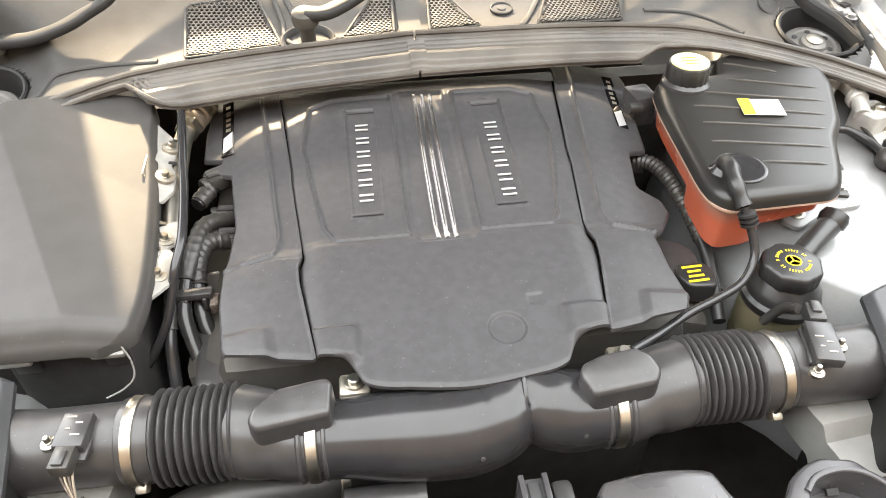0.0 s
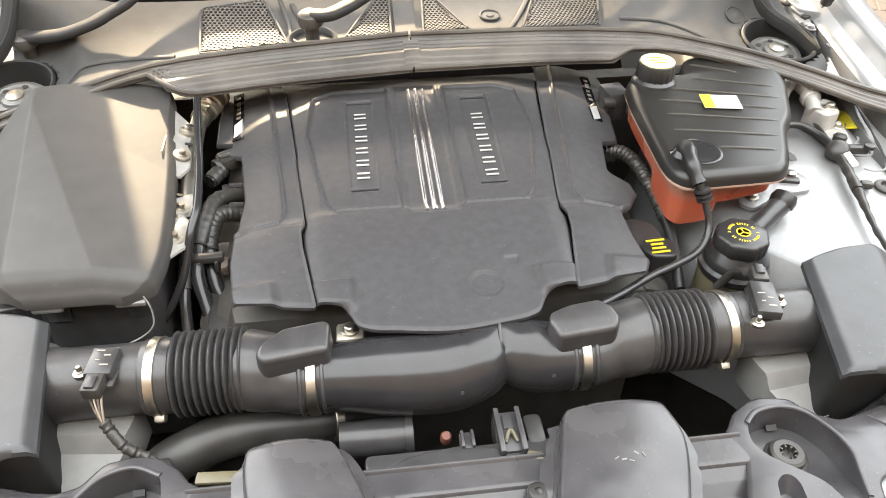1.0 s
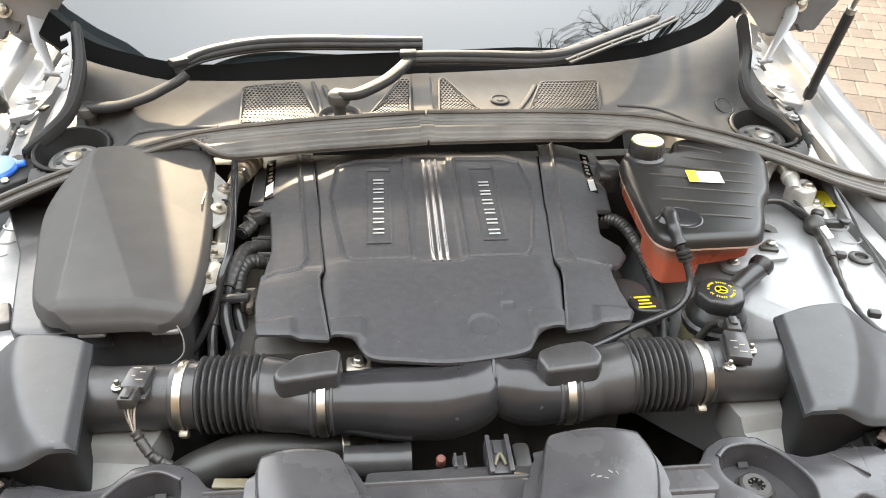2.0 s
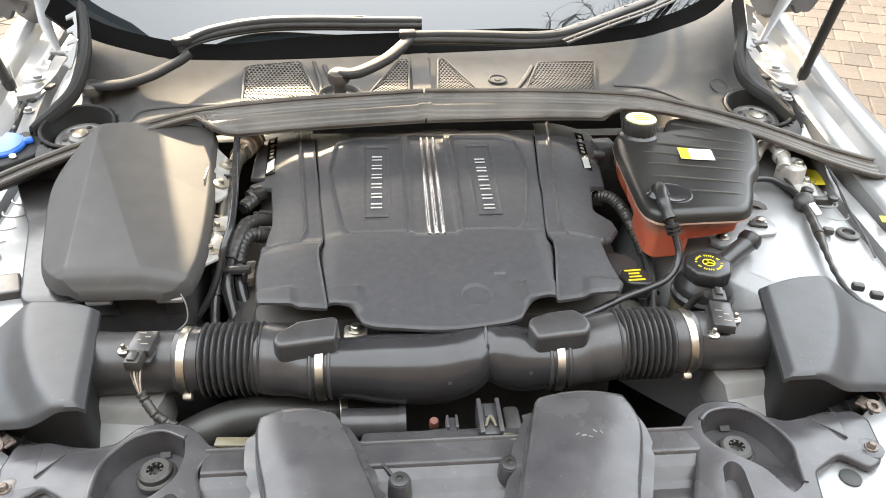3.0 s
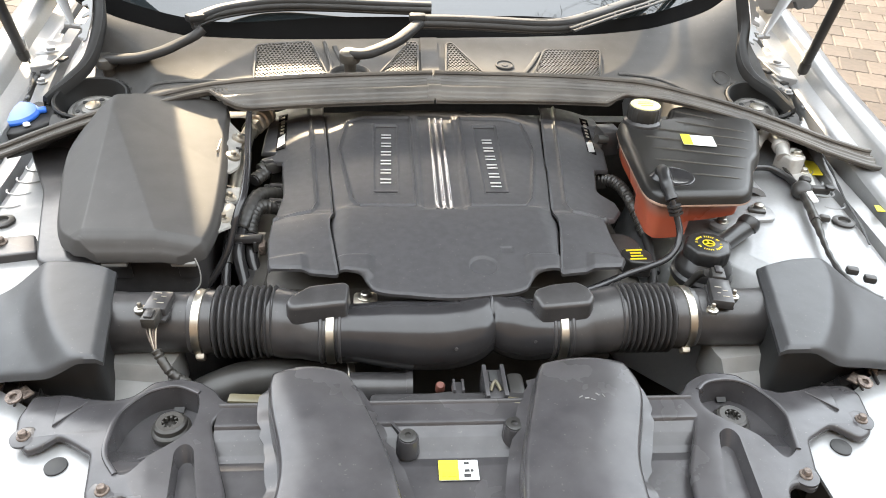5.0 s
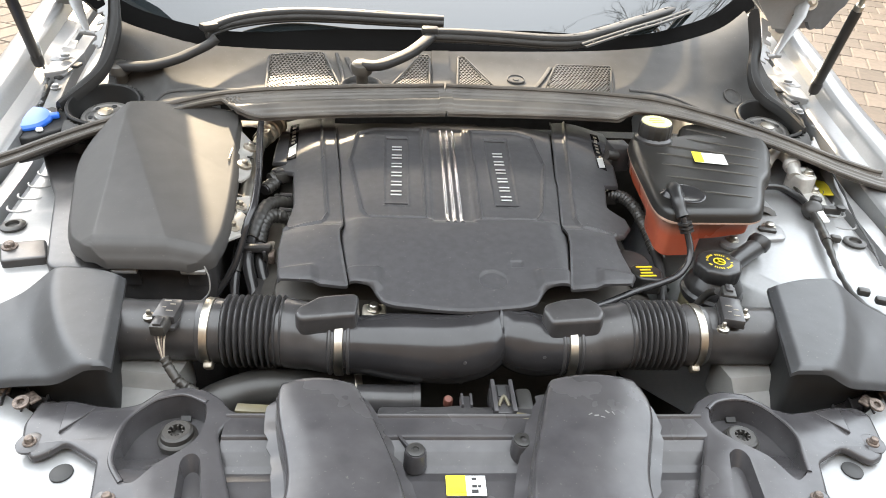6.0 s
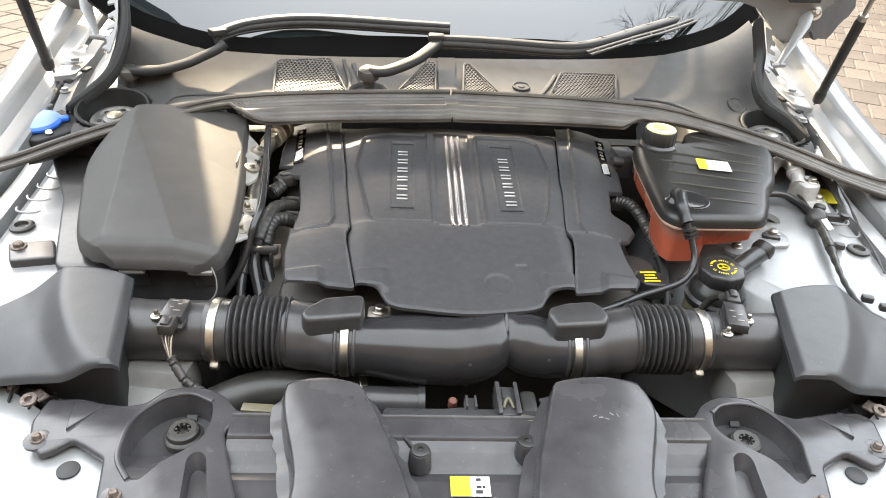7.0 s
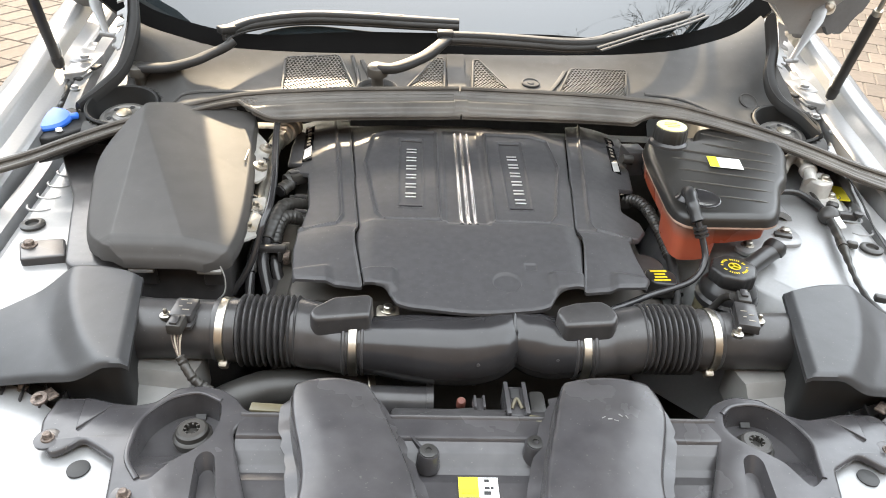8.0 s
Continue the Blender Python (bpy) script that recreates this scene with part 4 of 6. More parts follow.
def lid_point(u, v):
    y = -0.229 + 0.389 * v
    xl = soft_table([(-0.229, -0.445), (-0.222, -0.462), (-0.212, -0.480), (-0.174, -0.511), (-0.073, -0.545), (0.014, -0.566), (0.067, -0.553), (0.109, -0.517), (0.142, -0.446), (0.160, -0.395)], y)
    xr = soft_table([(-0.229, -0.345), (-0.222, -0.324), (-0.212, -0.312), (-0.150, -0.308), (-0.020, -0.320), (0.072, -0.333), (0.136, -0.342), (0.160, -0.352)], y)
    x = xl + (xr - xl) * u
    e = max(smooth(0.97, 1, u), smooth(0.03, 0, u), smooth(0.03, 0, v), smooth(0.97, 1, v))
    return Vector((x, y, lid_height(x, y) - 0.010 * e))


part("lid", sheet(lid_point, 130, 130, 0.012), LIDMAT, ecu, sharp=50)
part("side_tray", prism(rounded([(-0.655, 0.09), (-0.61, 0.105), (-0.56, 0.08), (-0.50, 0.06), (-0.44, -0.2), (-0.50, -0.212), (-0.535, -0.20), (-0.555, -0.14), (-0.59, -0.03)], 0.012), 0.66, lambda x, y: 0.797 + 0.06 * (y + 0.2), 0.004), PLASTIC, ecu)
part("base", prism(rounded([(-0.50, 0.085), (-0.35, 0.085), (-0.330, -0.10), (-0.325, -0.18), (-0.34, -0.202), (-0.45, -0.204), (-0.49, -0.17)], 0.015), 0.55, 0.825, 0.004), PLASTIC, ecu)
for x in (-0.340, -0.426):
    clip = part("clip", box((x, -0.218, 0.808), (0.032, 0.018, 0.007), 0.002, (10, 0, 0)), PALEGREY, ecu, "pale grey clip")
    part("clip_back", box((x, -0.208, 0.79), (0.026, 0.005, 0.03), 0.002), PLASTIC, clip)
part("wire", tube(curve([(-0.326, -0.222, 0.815), (-0.320, -0.228, 0.80), (-0.322, -0.232, 0.78), (-0.335, -0.236, 0.768), (-0.352, -0.24, 0.762)]), 0.0010, 8), PALEGREY, ecu)

# metal brackets beside it
for poly, zz in (([(-0.352, 0.118), (-0.338, 0.112), (-0.316, 0.092), (-0.311, 0.062), (-0.316, 0.046), (-0.308, 0.030), (-0.306, 0.002), (-0.318, -0.022), (-0.333, -0.016), (-0.345, 0.020)], 0.843), ([(-0.335, -0.056), (-0.318, -0.058), (-0.298, -0.042), (-0.298, -0.072), (-0.305, -0.084), (-0.296, -0.094), (-0.295, -0.130), (-0.310, -0.166), (-0.330, -0.160)], 0.824)):
    cx, cy = sum(p[0] for p in poly) / len(poly), sum(p[1] for p in poly) / len(poly)
    br = thing("bracket", cx, cy, zz, "folded dusty alloy bracket on the box's flank", "bracket", "alloy brackets")
    tilt = (lambda h: lambda x, q: h - 0.45 * (x + 0.32) + 0.10 * (q - 0.04 if h > 0.83 else 0.6 * (q + 0.10)) + 0.003 * math.sin(110 * q))(zz)
    part("plate", prism(rounded(poly, 0.005), (lambda t: lambda x, q: t(x, q) - 0.004)(tilt), tilt, 0.001), UNION, br, sharp=25)
    for dy in (-0.030, 0.024):
        x = -0.313 if zz > 0.83 else -0.306
        part("boss", lathe([(0.011, -0.002), (0.011, 0.002), (0.0085, 0.003)], (x - 0.004, cy + dy, tilt(x - 0.004, cy + dy)), (0.4, 0, 1), 18), ALLOY, br)
        bolt_on(br, x - 0.004, cy + dy, tilt(x - 0.004, cy + dy) + 0.002, 0.0042, STEEL, axis=(0.4, 0, 1))
    for dy in (0.004, 0.044):
        part("slot", box((-0.314, cy + dy, tilt(-0.314, cy + dy) + 0.0006), (0.010, 0.005, 0.001), 0, (0, 24, 10)), INK_SHADE, br)
    part("fold", box((-0.337, cy, zz + 0.008), (0.003, 0.085, 0.016), 0.001, (0, -12, 3)), ALLOY, br)

# ---------------------------------------------------------------- coolant tank
tank = thing("coolant_tank", 0.40, -0.02, 0.72, "coolant expansion tank with black ribbed top and orange coolant", "coolant tank")
TOP = [(0.310, 0.110), (0.301, 0.055), (0.290, -0.100), (0.293, -0.128), (0.306, -0.144), (0.424, -0.140), (0.440, -0.130), (0.455, -0.104), (0.482, -0.043), (0.506, -0.012), (0.543, 0.074), (0.550, 0.112), (0.538, 0.137), (0.446, 0.176), (0.418, 0.168), (0.398, 0.118), (0.340, 0.130)]


def tank_top(x, y):
    return 0.866 + 0.0175 * (y + 0.15)


part("upper_shell", prism(rounded(TOP, 0.012, 5), lambda x, y: 0.849, tank_top, 0.013, 0.001, 6), TANKTOP, tank, "ribbed black upper shell", sharp=50)
for (xa, ya), (xb, yb) in (((0.418, 0.142), (0.478, 0.110)), ((0.405, 0.100), (0.512, 0.062)), ((0.340, 0.078), (0.505, 0.030)), ((0.336, 0.043), (0.489, 0.000)), ((0.333, 0.004), (0.474, -0.030)), ((0.327, -0.036), (0.456, -0.066)), ((0.368, -0.083), (0.437, -0.098))):
    line = [Vector((xa + (xb - xa) * i / 12, ya + (yb - ya) * i / 12, tank_top(0, ya + (yb - ya) * i / 12) + 0.0002 - 0.0014 * (2 * i / 12 - 1)**8)) for i in range(13)]
    part("rib", tube(line, 0.0017, 8, flat=1.0), TANKRIB, tank)
part("hose_dish", lathe([(0.030, -0.003), (0.029, 0.0012), (0.027, 0.0020), (0.023, 0.0015), (0.018, 0.0005), (0.002, 0.0003)], (0.337, -0.092, tank_top(0, -0.092)), (0, 0, 1), 36), GLOSS, tank)
part("flange", prism([(0.40 + (x - 0.40) * 1.008, -0.02 + (y + 0.02) * 1.008) for x, y in rounded(TOP, 0.012)], 0.846, 0.850, 0.001), PALE, tank, "pale seam flange")
part("lower_shell", prism(rounded([(0.312, 0.10), (0.42, 0.15), (0.535, 0.10), (0.500, 0.0), (0.436, -0.118), (0.38, -0.128), (0.310, -0.134), (0.297, -0.115), (0.306, 0.05)], 0.012), lambda x, y: 0.812 + 0.06 * max(0, x - 0.37), 0.850, 0.003, -0.004), ORANGE, tank, "translucent orange lower shell")
part("lobe", prism(rounded([(0.302, -0.04), (0.372, -0.05), (0.366, -0.124), (0.345, -0.133), (0.308, -0.136), (0.298, -0.118)], 0.012), 0.786, 0.846, 0.003, -0.003), ORANGE, tank, "deep orange lobe full of coolant")
neck = part("neck", lathe([(0.032, -0.05), (0.032, 0), (0.031, 0.006), (0.026, 0.010)], (0.346, 0.097, 0.868), (0, 0, 1), 28), PLASTIC, tank)
cap = part("cap", lathe([(0.0260, 0), (0.0275, 0.003), (0.0275, 0.020), (0.0262, 0.0235), (0.0242, 0.0245)], (0.346, 0.097, 0.876), (0, 0, 1), 72, wave=-0.0009, waves=18), RUBBER, tank, "black screw cap with a pale yellow disc")
part("cap_disc", lathe([(0.0244, 0), (0.0244, 0.0016), (0.0235, 0.0022)], (0.346, 0.097, 0.9003), (0, 0, 1), 36), CREAM, cap)
for i in range(3):
    part("print_bar", box((0.346, 0.105 - 0.008 * i, 0.9028), (0.026 - 0.006 * abs(i - 1), 0.0016, 0.0006), 0), YPRINT, cap)
lab = part("label", sheet(lambda u, v: (lambda x, y: Vector((x, y, tank_top(x, y) + 0.0030)))(0.387 + 0.051 * u + 0.006 * v, 0.009 + 0.036 * v - 0.008 * u), 8, 6, 0.0006), WHITE, tank, "white and yellow label")
part("label_field", sheet(lambda u, v: (lambda x, y: Vector((x, y, tank_top(x, y) + 0.0036)))(0.387 + 0.015 * u + 0.006 * v, 0.009 + 0.036 * v - 0.002 * u), 4, 4, 0.0005), YELLOW, lab)
fit_ = part("hose_fitting", lathe([(0.018, -0.02), (0.018, 0.002), (0.014, 0.006), (0.011, 0.012), (0.007, 0.016)], (0.318, -0.092, 0.864), (0, 0, 1), 24), GLOSS, tank)
part("elbow", tube(curve([(0.316, -0.090, 0.874), (0.312, -0.108, 0.884), (0.308, -0.135, 0.880), (0.313, -0.155, 0.864)]), lambda t: 0.0092 - 0.0012 * t + 0.0006 * math.sin(20 * t), 16), HOSE, fit_)
for k in range(3):
    part("grip", tube(curve([(0.3155 + 0.002 * k, -0.1590 - 0.0020 * k, 0.858 - 0.005 * k), (0.3163 + 0.002 * k, -0.1600 - 0.0020 * k, 0.8555 - 0.005 * k)], 2), 0.0096, 14), HOSE, fit_)
hose = thing("overflow_hose", 0.32, -0.2, 0.8, "thin black rubber overflow hose from the tank", "hose")
part("hose", tube(curve([(0.313, -0.155, 0.864), (0.320, -0.166, 0.845), (0.324, -0.181, 0.825), (0.318, -0.194, 0.811), (0.301, -0.208, 0.801), (0.272, -0.220, 0.796), (0.238, -0.233, 0.793), (0.193, -0.258, 0.792), (0.165, -0.272, 0.792)]), 0.0046, 12), GLOSS, hose)

# ---------------------------------------------------------------- steering fluid reservoir
ps = thing("fluid_reservoir", 0.365, -0.2, 0.70, "round fluid reservoir with black cap and yellow print", "reservoir")
PX, PY = 0.359, -0.200
part("body", lathe([(0.036, 0), (0.041, 0.004), (0.041, 0.060), (0.038, 0.066)], (PX + 0.004, PY + 0.002, 0.700), (0, 0, 1), 32), OLIVE, ps)
part("collar", lathe([(0.0405, 0), (0.0420, 0.003), (0.0420, 0.010), (0.0385, 0.014), (0.0385, 0.022), (0.0365, 0.026), (0.030, 0.036)], (PX + 0.002, PY + 0.001, 0.764), (0, 0, 1), 36), HOSE, ps)
cap = part("cap", lathe([(0.0285, 0), (0.0300, 0.002), (0.0300, 0.017), (0.0285, 0.020), (0.0262, 0.0213)], (PX, PY, 0.800), (0, 0, 1), 64, wave=0.0014, waves=8), HOSE, ps)
part("print_ring", lathe([(0.0084, 0), (0.0084, 0.0005), (0.0071, 0.0005), (0.0071, 0)], (PX, PY, 0.8214), (0, 0, 1), 32), YPRINT, cap)
for a in (90, 210, 330):
    part("print_spoke", box((PX + 0.0036 * math.cos(radians(a)), PY + 0.0036 * math.sin(radians(a)), 0.8217), (0.0066, 0.0013, 0.0006), 0, (0, 0, a)), YPRINT, cap)
for k in range(36):
    a = 2 * math.pi * k / 36
    if k % 18 not in (0, 1) and k % 6 != 4:
        part("print_tick", box((PX + 0.0165 * math.cos(a), PY + 0.0165 * math.sin(a), 0.8216), (0.0032, 0.0012, 0.0005), 0, (0, 0, math.degrees(a))), YPRINT, cap)
part("outlet", tube(curve([(PX + 0.025, PY + 0.025, 0.792), (PX + 0.060, PY + 0.052, 0.797), (PX + 0.092, PY + 0.075, 0.800)]), 0.0135, 18), HOSE, ps)
part("outlet_plug", lathe([(0.016, -0.004), (0.017, 0.004), (0.014, 0.012), (0.006, 0.015)], (PX + 0.094, PY + 0.077, 0.802), (0.55, 0.45, 0.7), 20), HOSE, ps)

# ---------------------------------------------------------------- oil filler
oil = thing("oil_filler", 0.27, -0.15, 0.74, "black oil filler cap with yellow print", "oil cap")
part("neck", lathe([(0.034, -0.04), (0.034, 0.02), (0.030, 0.03)], (0.262, -0.128, 0.742), (0, 0, 1), 28), PLASTIC, oil)
capo = part("cap", prism(rounded([(0.254, -0.160), (0.264, -0.180), (0.296, -0.184), (0.302, -0.158), (0.293, -0.142), (0.262, -0.142)], 0.008), 0.752, 0.777, 0.004), HOSE, oil)
for i, w in enumerate((0.024, 0.016, 0.018, 0.024)):
    part("print_bar", box((0.277, -0.151 - 0.0075 * i, 0.7775), (w, 0.0032, 0.0007), 0, (0, 0, 3)), YPRINT, capo)

# ---------------------------------------------------------------- front cover panel
slam = thing("front_cover", 0, -0.5, 0.74, "grey plastic radiator cover with bolt-down ears", "radiator cover")
def ear_top(x, y):
    return 0.771 - 0.011 * smooth(0.355, 0.47, abs(x)) - 0.006 * smooth(-0.50, -0.56, y) * smooth(0.30, 0.36, abs(x))


EARS = {-1: [(-0.245, -0.432), (-0.256, -0.428), (-0.268, -0.412), (-0.287, -0.398), (-0.310, -0.393), (-0.337, -0.398), (-0.354, -0.420), (-0.372, -0.424), (-0.398, -0.418), (-0.429, -0.406), (-0.464, -0.405), (-0.468, -0.438), (-0.459, -0.466), (-0.440, -0.486), (-0.427, -0.480), (-0.414, -0.468), (-0.394, -0.481), (-0.372, -0.496), (-0.367, -0.520), (-0.363, -0.545), (-0.352, -0.557), (-0.338, -0.555), (-0.328, -0.545), (-0.315, -0.556), (-0.300, -0.60), (-0.27, -0.68), (-0.205, -0.68), (-0.232, -0.545), (-0.252, -0.492), (-0.262, -0.460)],
        1: [(0.245, -0.434), (0.254, -0.425), (0.263, -0.412), (0.281, -0.401), (0.297, -0.396), (0.327, -0.401), (0.342, -0.421), (0.365, -0.431), (0.390, -0.425), (0.418, -0.415), (0.458, -0.411), (0.469, -0.424), (0.459, -0.468), (0.445, -0.487), (0.428, -0.494), (0.405, -0.477), (0.385, -0.488), (0.364, -0.501), (0.357, -0.531), (0.352, -0.552), (0.340, -0.560), (0.328, -0.552), (0.315, -0.560), (0.300, -0.60), (0.27, -0.68), (0.195, -0.68), (0.222, -0.535), (0.243, -0.490), (0.254, -0.462)]}
BOWL = {-1: [(-0.283, -0.418), (-0.309, -0.406), (-0.334, -0.412), (-0.349, -0.426), (-0.360, -0.446), (-0.361, -0.473), (-0.356, -0.500), (-0.340, -0.522), (-0.329, -0.524), (-0.313, -0.500), (-0.293, -0.484), (-0.281, -0.468), (-0.278, -0.442)],
        1: [(0.271, -0.426), (0.286, -0.414), (0.311, -0.410), (0.333, -0.418), (0.349, -0.440), (0.356, -0.465), (0.351, -0.490), (0.346, -0.513), (0.328, -0.526), (0.313, -0.493), (0.293, -0.477), (0.274, -0.462), (0.266, -0.446)]}
GROOVE = {-1: [(-0.2905, -0.499), (-0.2885, -0.492), (-0.284, -0.488), (-0.2775, -0.4885), (-0.272, -0.495), (-0.238, -0.62), (-0.275, -0.62)],
          1: [(0.2905, -0.494), (0.2885, -0.487), (0.284, -0.483), (0.2775, -0.4835), (0.270, -0.490), (0.232, -0.62), (0.275, -0.62)]}


def middle_point(u, v):
    """The trough between the ears: a ledge at the back, a step, a hollow and a flat."""
    y = -0.435 - 0.245 * v
    z = lerp_table([(-0.68, 0.750), (-0.512, 0.757), (-0.500, 0.754), (-0.492, 0.756), (-0.480, 0.7635), (-0.472, 0.766), (-0.468, 0.7675), (-0.4665, 0.7705), (-0.463, 0.7710), (-0.440, 0.7705), (-0.4375, 0.7735), (-0.4355, 0.7735), (-0.435, 0.768)], y)
    x = -0.258 + 0.516 * u
    return Vector((x, y, z))


part("panel", sheet(middle_point, 40, 245, 0.010), SLAM, slam, sharp=25)
for s in (-1, 1):
    floor_depth = lambda x, y: 0.004 + 0.026 * smooth(-0.525, -0.455, y)
    ear = recessed(rounded(EARS[s], 0.006, 3), [(rounded(BOWL[s], 0.008, 3), floor_depth, 0.06), (rounded(GROOVE[s], 0.003, 2), lambda x, y: 0.016, 0.25)], lambda x, y: ear_top(x, y) - 0.008, ear_top, 0.004)
    part("ear", ear, SLAM, slam, "bolt-down ear with a deep bowl", sharp=32)
    # raised lip round the bowl
    lip = curve([(x, y, ear_top(x, y) + 0.0004) for x, y in BOWL[s][:8]], 6)
    part("lip", tube([p + Vector((0, 0, 0)) for p in lip], 0.0030, 8, flat=0.7), SLAM, slam)
    part("slit", box((s * 0.309, -0.416, 0.7440), (0.011, 0.006, 0.003), 0, (35, 0, 0)), INK_SHADE, slam)
    web = prism([(s * 0.350, -0.512), (s * 0.344, -0.524), (s * 0.340, -0.523), (s * 0.318, -0.484)], 0.748, lambda x, y: 0.754 + 0.35 * max(0, abs(x) - 0.320), 0.0005)
    part("web", web, SLAM, slam)
    mx, my = (-0.309, -0.448) if s < 0 else (0.303, -0.455)
    mount = part("mount", lathe([(0.0195, -0.004), (0.0205, 0.003), (0.0205, 0.006), (0.0185, 0.008), (0.0175, 0.0085), (0.0165, 0.0135), (0.014, 0.0155), (0.0085, 0.0155), (0.0080, 0.008), (0.003, 0.007)], (mx, my, 0.745), (0, 0.03, 1), 32), RUBBER, slam, "black rubber mount")
    for k in range(8):
        a = 2 * math.pi * k / 8
        part("tooth", box((mx + 0.0070 * math.cos(a), my + 0.0070 * math.sin(a), 0.7575), (0.0030, 0.0020, 0.006), 0.0004, (0, 0, math.degrees(a))), RUBBER, mount)
    for x, y in (((-0.449, -0.466), (-0.346, -0.540)) if s < 0 else ((0.444, -0.468), (0.339, -0.544))):
        z = ear_top(x, y)
        part("bolt_boss", lathe([(0.0135, -0.002), (0.0135, 0.0008), (0.0125, 0.0012)], (x, y, z), (0, 0, 1), 24), SLAM, slam)
        bolt_on(slam, x, y, z + 0.001, 0.0042)
    # creased gusset on the ear
    gusset = prism([(s * 0.398, -0.424), (s * 0.432, -0.412), (s * 0.424, -0.456)] if s < 0 else [(s * 0.395, -0.428), (s * 0.424, -0.456), (s * 0.432, -0.416)], 0.752, lambda x, y: ear_top(x, y) + 0.0035 - 0.12 * abs(abs(x) - 0.420), 0.001)
    part("gusset", gusset, SLAM, slam)
    # push-in fixings on the middle ribs
    x, y = (-0.059, -0.492) if s < 0 else (0.052, -0.479)
    part("boss", lathe([(0.0125, 0), (0.0112, 0.020), (0.0100, 0.0225)], (x, y, 0.757), (0, 0, 1), 24), SLAM, slam)
    part("boss_web", prism([(x, y + 0.001), (x, y + 0.005), (x + 0.016 * s, y + 0.030), (x + 0.019 * s, y + 0.028)], 0.757, lambda a, b: 0.771, 0.0005), SLAM, slam)
    part("fixing", lathe([(0.0090, 0), (0.0090, 0.0015), (0.0070, 0.0022), (0.0035, 0.0022), (0.003, 0.0005)], (x, y, 0.7795), (0, 0, 1), 20), RUBBER, slam)
part("rear_tab", box((-0.232, -0.424, 0.767), (0.040, 0.012, 0.005), 0.0015, (0, 0, -4)), OLIVE, slam, "olive moulded tab")
part("rear_tab", box((0.064, -0.437, 0.768), (0.024, 0.009, 0.006), 0.0015, (0, 0, -12)), OLIVE, slam, "olive moulded tab")
lab = part("label", box((-0.0085, -0.519, 0.7585), (0.040, 0.024, 0.0008), 0), WHITE, slam, "white and yellow label with dark marks")
part("label_field", box((-0.0185, -0.519, 0.7592), (0.020, 0.024, 0.0005), 0), YELLOW, lab)
for dx, dy, w, h in ((0.0, 0.008, 0.005, 0.003), (0.0, -0.001, 0.005, 0.003), (0.0, -0.007, 0.007, 0.004), (0.005, -0.001, 0.003, 0.003)):
    part("print_bar", box((0.0 + dx, -0.519 + dy, 0.7592), (w, h, 0.0005), 0), INK_SHADE, lab)
for dx in (-0.024, -0.018, -0.013):
    part("print_bar", box((dx, -0.525, 0.7598), (0.0035, 0.005, 0.0005), 0), YPRINT, lab)

# air scoops over it
for s in (-1, 1):
    scoop = thing("air_scoop", s * 0.13, -0.55, 0.75, "smooth grey plastic air scoop with scuffed top" if s > 0 else "smooth grey plastic air scoop over the radiator", "air scoop", "air scoops")
    LEFT = [(-0.80, 0.225), (-0.56, 0.186), (-0.46, 0.206), (-0.425, 0.206), (-0.408, 0.19)] if s < 0 else [(-0.80, 0.170), (-0.56, 0.168), (-0.46, 0.197), (-0.42, 0.190), (-0.40, 0.175)]
    RIGHT = [(-0.80, 0.02), (-0.56, 0.064), (-0.46, 0.100), (-0.425, 0.118), (-0.408, 0.135)] if s < 0 else [(-0.80, 0.01), (-0.56, 0.040), (-0.46, 0.066), (-0.42, 0.080), (-0.40, 0.095)]

    def scoop_point(u, v):
        y = -0.80 + (0.40 if s > 0 else 0.392) * v
        a, b = soft_table(LEFT, y), soft_table(RIGHT, y)
        k = 2 * u - 1
        e = abs(k)
        x = (a + b) / 2 + (a - b) / 2 * math.copysign(min(1, e * 1.03), k)
        drop = 0.050 * smooth(0.80, 1.0, e)**1.6 + 0.050 * smooth(0.955, 1.0, v)**1.5
        return Vector((s * x, y, 0.813 - 0.012 * e**2 - drop - 0.06 * max(0, 0.35 - v) + 0.002 * math.sin(9 * v)))

    part("shell", sheet(scoop_point, 60, 90, 0.012), SLAM, scoop, sharp=70)
    rag = random.Random(20 + s)
    for out, table in ((1, LEFT), (-1, RIGHT)):
        nick = [rag.uniform(0.3, 1.0) if rag.random() < 0.35 else 1.0 for n in range(41)]

        def flap_point(u, v):
            y = -0.78 + 0.365 * u
            w = 0.0085 * lerp_table([(n / 40, nick[n]) for n in range(41)], u)
            x = soft_table(table, y) + out * (-0.006 + (w + 0.006) * v)
            return Vector((s * x, y, 0.783 - 0.004 * v + 0.0012 * math.sin(u * 47)))

        part("flange", sheet(flap_point, 80, 3, 0.002), SLAM, scoop, "thin torn moulding flange")
    part("crease", tube(curve([(s * 0.150 - 0.012, -0.432, 0.8105), (s * 0.150, -0.428, 0.8100), (s * 0.150 + 0.016, -0.431, 0.8103)]), 0.0016, 8, flat=0.5), SLAM, scoop)

